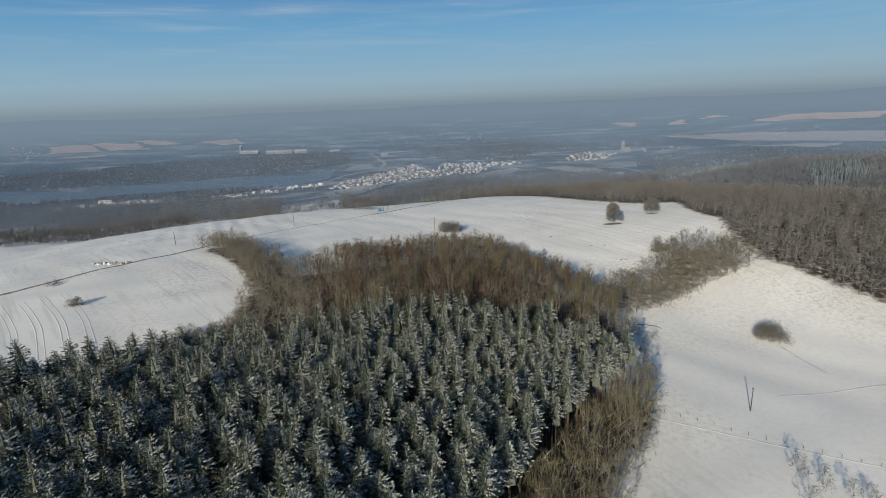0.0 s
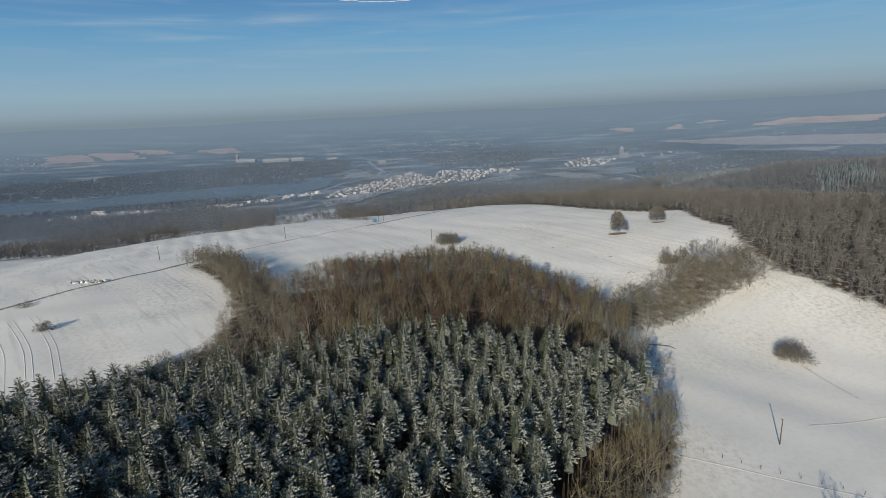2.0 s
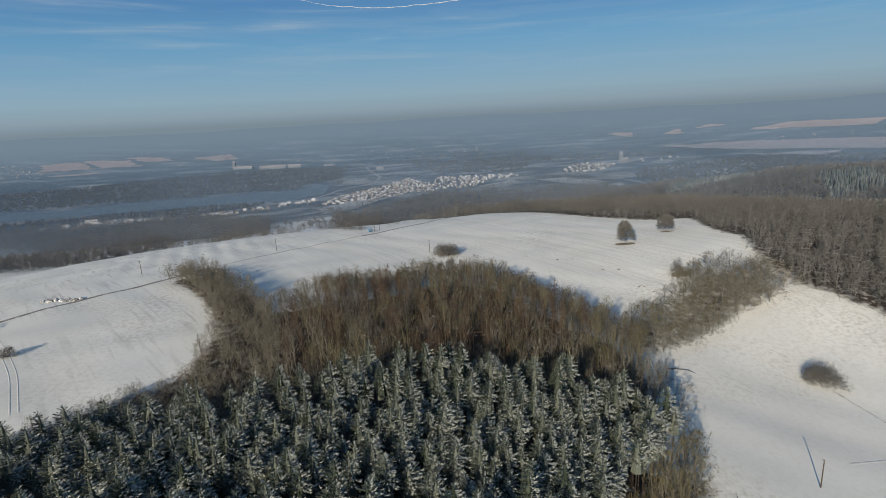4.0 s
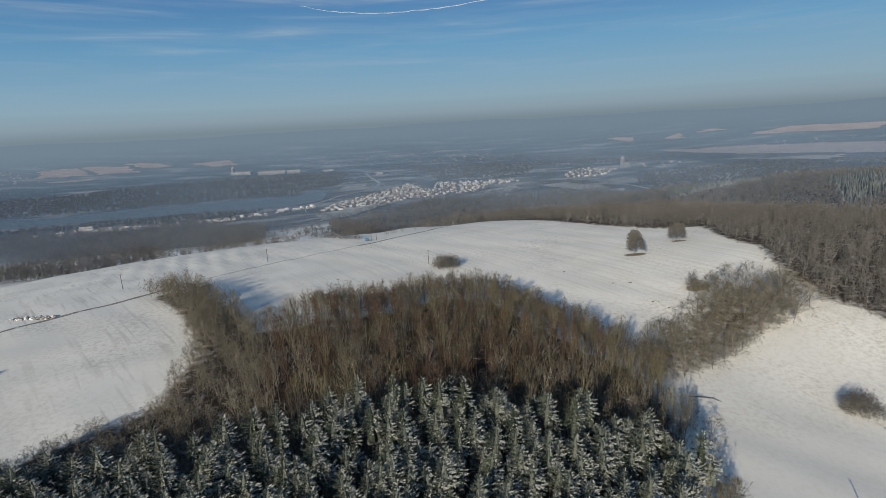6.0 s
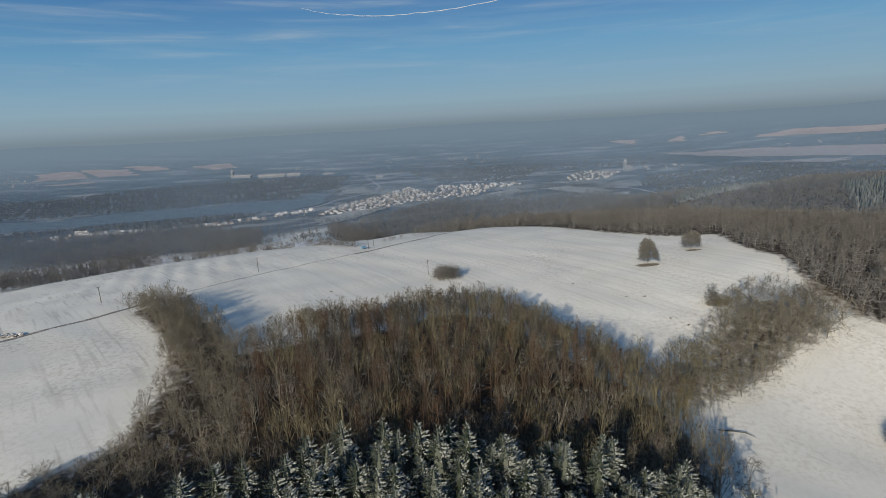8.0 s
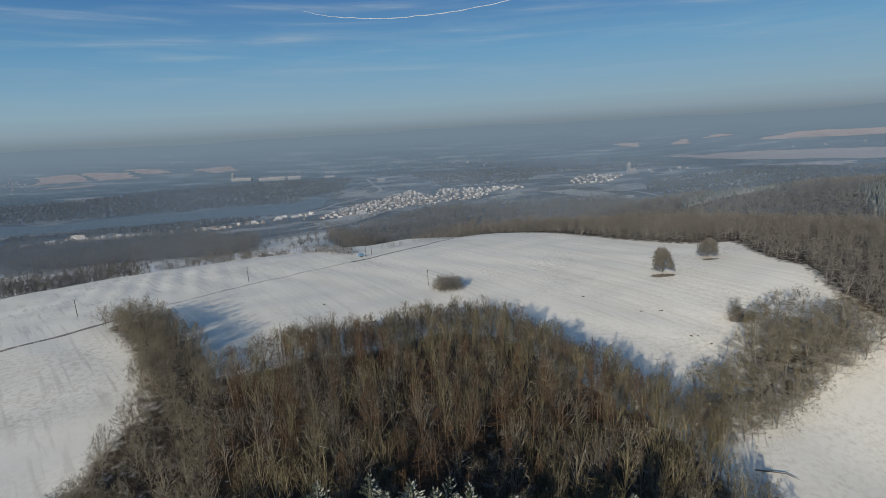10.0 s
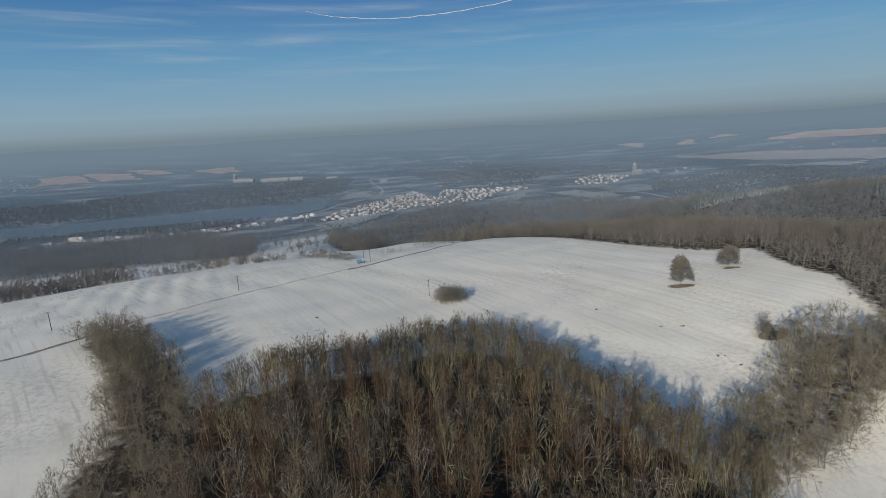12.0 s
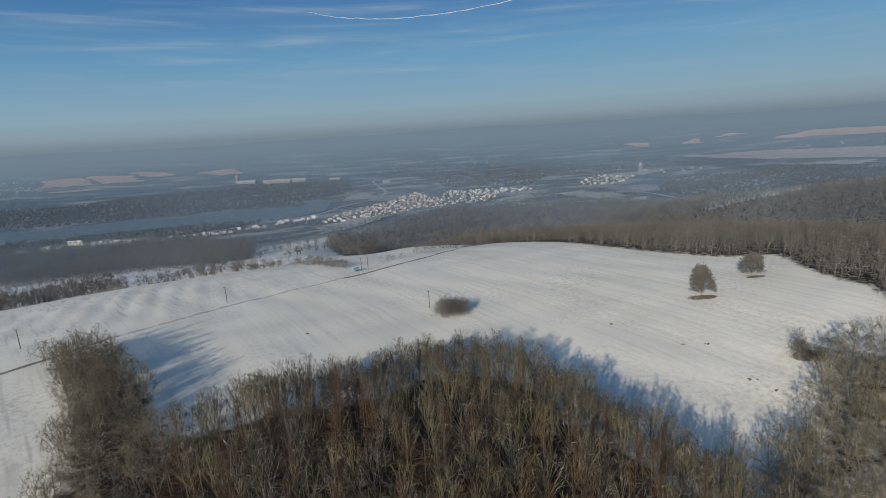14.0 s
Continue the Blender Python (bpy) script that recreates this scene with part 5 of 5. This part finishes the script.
def house_parts(w, d, h, pitch, tile):
    bm = bmesh.new()
    box(bm, 0, 0, h / 2 - 0.5, w, d, h + 1)
    gable = [bm.verts.new((sx * w / 2, 0, h + pitch)) for sx in (-1, 1)]
    for sx, top in zip((-1, 1), gable):
        a, b = bm.verts.new((sx * w / 2, -d / 2, h)), bm.verts.new((sx * w / 2, d / 2, h))
        bm.faces.new((a, b, top))
    wall = bpy.data.meshes.new("wall")
    bm.to_mesh(wall)
    bm.free()
    wall.materials.append(M_WALL)
    bm = bmesh.new()
    o = 0.6
    for s in (-1, 1):
        n = Vector((0, s * pitch, d / 2)).normalized() * 0.3
        lo, hi = Vector((0, s * (d / 2 + o), h - o * pitch / (d / 2))), Vector((0, 0, h + pitch))
        ring = []
        for off in (Vector(), n):
            ring.append([bm.verts.new(p + off + Vector((sx * (w / 2 + o), 0, 0))) for sx, p in ((-1, lo), (1, lo), (1, hi), (-1, hi))])
        bm.faces.new(ring[1])
        bm.faces.new(ring[0][::-1])
        for i in range(4):
            j = (i + 1) % 4
            bm.faces.new((ring[0][i], ring[0][j], ring[1][j], ring[1][i]))
    bmesh.ops.recalc_face_normals(bm, faces=bm.faces[:])
    roof = bpy.data.meshes.new("roof")
    bm.to_mesh(roof)
    bm.free()
    roof.materials.append(M_TILE if tile else M_ROOF)
    bm = bmesh.new()
    box(bm, w * 0.25, d * 0.12, h + pitch + 0.2, 0.8, 0.8, 2.0)
    ch = bpy.data.meshes.new("chimney")
    bm.to_mesh(ch)
    bm.free()
    ch.materials.append(M_TILE)
    return wall, roof, ch


HOUSES = [house_parts(*a) for a in ((12, 9, 3.8, 4.4, False), (16, 10, 4, 4.8, False), (10, 9, 4.4, 4.6, False), (13, 9, 3.8, 4.4, True), (22, 11, 4, 5, False))]


def house(x, y, yaw, kind=None, s=1.0, label="", group="houses of the valley town"):
    k = int(rng.integers(5)) if kind is None else kind
    t = thing("house", label or ("far pale house with a red tiled roof" if k == 3 else "far pale house with a snowy gabled roof"), "house", None, group)
    t.location = at_ground(x, y)
    t.rotation_euler[2] = radians(yaw)
    t.scale = (s, s, s)
    wall, roof, ch = HOUSES[k]
    part("wall", wall, None, t)
    r = part("roof", roof, None, t)
    part("chimney", ch, None, r)
    return t


homes = [(x, y, rng.choice((20, 110, 35, 125)) + rng.uniform(-12, 12), rng.uniform(0.38, 0.64)) for poly, step in zip(TOWN, (20, 24, 30)) for x, y in scatter(poly, step, rng, 0.35)]
homes += [(x + rng.uniform(-6, 6), y + rng.uniform(-14, 22), rng.choice((35, 125)) + rng.uniform(-10, 10), rng.uniform(0.5, 0.8)) for x, y in smooth_line([(-893, 816), (-794, 862), (-713, 872), (-662, 866), (-612, 872), (-540, 905), (-479, 900), (-455, 938), (-397, 979), (-341, 1040), (-297, 1051)], 9) if rng.uniform() < 0.85]
homes.sort(key=lambda p: math.hypot(p[0], p[1] + 400))
for x, y, yaw, size in homes[:295]:
    house(x, y, yaw, s=size)
house(-794, 878, 10, 4, 1.15, "large white flat-fronted house by the river", "")


def village(label, places, up=4.0, mats=None):
    """Small far houses, too far off to pick apart."""
    V, F, M, n = [], [], [], 0
    for x, y in places:
        s, yaw = rng.uniform(0.45, 0.8), rng.uniform(0, 6.28)
        for mi, me in enumerate(HOUSES[int(rng.integers(3))][:2]):
            v = np.array([p.co[:] for p in me.vertices])
            me.calc_loop_triangles()
            f = np.array([t.vertices[:] for t in me.loop_triangles])
            V.append(turned(v, x, y, float(height(x, y)) + up, yaw, s, s))
            F.append(f + n)
            M.append(np.full(len(f), mi))
            n += len(v)
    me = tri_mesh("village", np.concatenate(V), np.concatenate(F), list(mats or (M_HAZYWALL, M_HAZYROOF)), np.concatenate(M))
    tagged(new("village", me), label, "village", kind="stuff")


village("far end of the valley town with snowy roofs", [p[:2] for p in homes[295:]], 0.0, (M_WALL, M_ROOF))
village("far village of small snowy-roofed houses", scatter([(-2189, 2492), (-1982, 2504), (-1738, 2140), (-1947, 2165)], 42, rng))
village("scattered far houses beside a wood", scatter([(700, 1578), (951, 1760), (1050, 1675), (900, 1600)], 60, rng))
village("far hazy town on the plain", scatter([(-750, 2450), (300, 2350), (450, 2800), (-600, 2900)], 75, rng))
village("far hazy houses on the plain", scatter([(1500, 2200), (2100, 2000), (2300, 2150), (1700, 2350)], 90, rng))

# ---- abbey and church tower ----


def long_building(name, x, y, yaw, w, d, h, label, tile=True, tower=0):
    t = thing(name, label, "building")
    t.location = at_ground(x, y)
    t.rotation_euler[2] = radians(yaw)
    wall, roof, ch = house_parts(w, d, h, d * 0.35, tile)
    # colours with the distance haze already mixed in
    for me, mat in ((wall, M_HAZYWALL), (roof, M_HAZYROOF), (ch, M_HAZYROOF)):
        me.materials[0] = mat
    part("wall", wall, None, t)
    r = part("roof", roof, None, t)
    part("chimney", ch, None, r)
    if tower:
        bm = bmesh.new()
        box(bm, -w / 2 + 5, 0, tower / 2, 11, 11, tower)
        part("tower", bm, M_HAZYWALL, t)
        bm = bmesh.new()
        cone(bm, 9, 0.4, tower, tower + 11, 4, -w / 2 + 5, 0)
        part("spire", bm, M_HAZYROOF, t)
    return t


long_building("abbey", -860, 2235, -12, 100, 18, 14, "long pale abbey with a tower and red roofs", True, 38)
long_building("abbey_wing", -700, 2170, 5, 120, 18, 16, "long pale abbey wing with a red roof")
long_building("abbey_wing", -600, 2178, 0, 60, 16, 16, "pale abbey wing with a snowy roof", False)
long_building("warehouse", -440, 2185, 6, 46, 16, 8, "long low warehouse with a snowy roof", False)
long_building("warehouse", -180, 1901, 10, 30, 16, 7, "low white warehouse beside the main road", False)
long_building("church", 776, 1644, 20, 34, 16, 14, "pale village church with a square tower", True, 36)

# ---- haze sheets over the valley ----


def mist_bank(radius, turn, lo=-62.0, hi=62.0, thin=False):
    """A thin added sheet standing in for distance haze, curving across the valley from the floor to above the brow."""
    V, F, n = [], [], 60
    for i in range(n + 1):
        a = radians(lo + (hi - lo) * i / n)
        r = radius * (1 + 0.05 * math.sin(a * 5 + turn) + 0.02 * math.sin(a * 13 + turn * 2))
        x, y = r * math.sin(a), r * math.cos(a) - 380
        rise = 25 * (float(sstep(0, 0.4, i / n)) if thin else 1.0)
        for k in range(8):
            s = 12 * math.sin(i * 0.6 + k + turn)
            V.append((x + s * math.sin(a), y + s * math.cos(a), VALLEY - 12 + k * rise))
        if i:
            for k in range(7):
                p, q = (i - 1) * 8 + k, i * 8 + k
                F += [(p, q, q + 1), (p, q + 1, p + 1)]
    tagged(new("mist_bank", tri_mesh("mist_bank", V, F, [M_HAZE_SHEET], smooth=True)), "thin see-through sheet added for blue valley haze", "mist", kind="structure")


for i, radius in enumerate((730, 900, 1120, 1420, 1780, 2200)):
    mist_bank(radius, i * 1.3)
# extra sheet on the right, added to lighten the wooded slope
mist_bank(650, 1.7, 14, 62, True)

# ---- contrail ----


def contrail():
    a, b, c = (Vector(v) for v in CONTRAIL)
    n = 120
    V, F = [], []
    prev = None
    for i in range(n + 1):
        s = i / n
        p = a * (1 - s) ** 2 + b * 2 * s * (1 - s) + c * s * s
        q = a * (1 - s - 0.01) ** 2 + b * 2 * (s + 0.01) * (1 - s - 0.01) + c * (s + 0.01) ** 2
        d = (q - p).normalized()
        u = d.cross(Vector((0, 1, 0))).normalized()
        r = 6.0 * (0.25 + 0.55 * math.sin(min(s * 2.5, 1) * 1.57)) * (0.7 + 0.5 * noise.noise((s * 26, 0, 3)))
        off = u * 7 * noise.noise((s * 16, 5, 0))
        for k in range(6):
            t = k * 1.047
            V.append(p + off + u * math.cos(t) * r + Vector((0, 1, 0)) * math.sin(t) * r)
        if i:
            for k in range(6):
                j = (k + 1) % 6
                o = (i - 1) * 6
                F += [(o + k, o + j, o + 6 + j), (o + k, o + 6 + j, o + 6 + k)]
    tagged(new("contrail", tri_mesh("contrail", [v[:] for v in V], F, [M_CONTRAIL], smooth=True)), "thin white aircraft contrail in blue sky", "contrail", kind="structure")


CONTRAIL = ((-833, 3990, 987), (-238, 3990, 825), (766, 3990, 1005))
contrail()
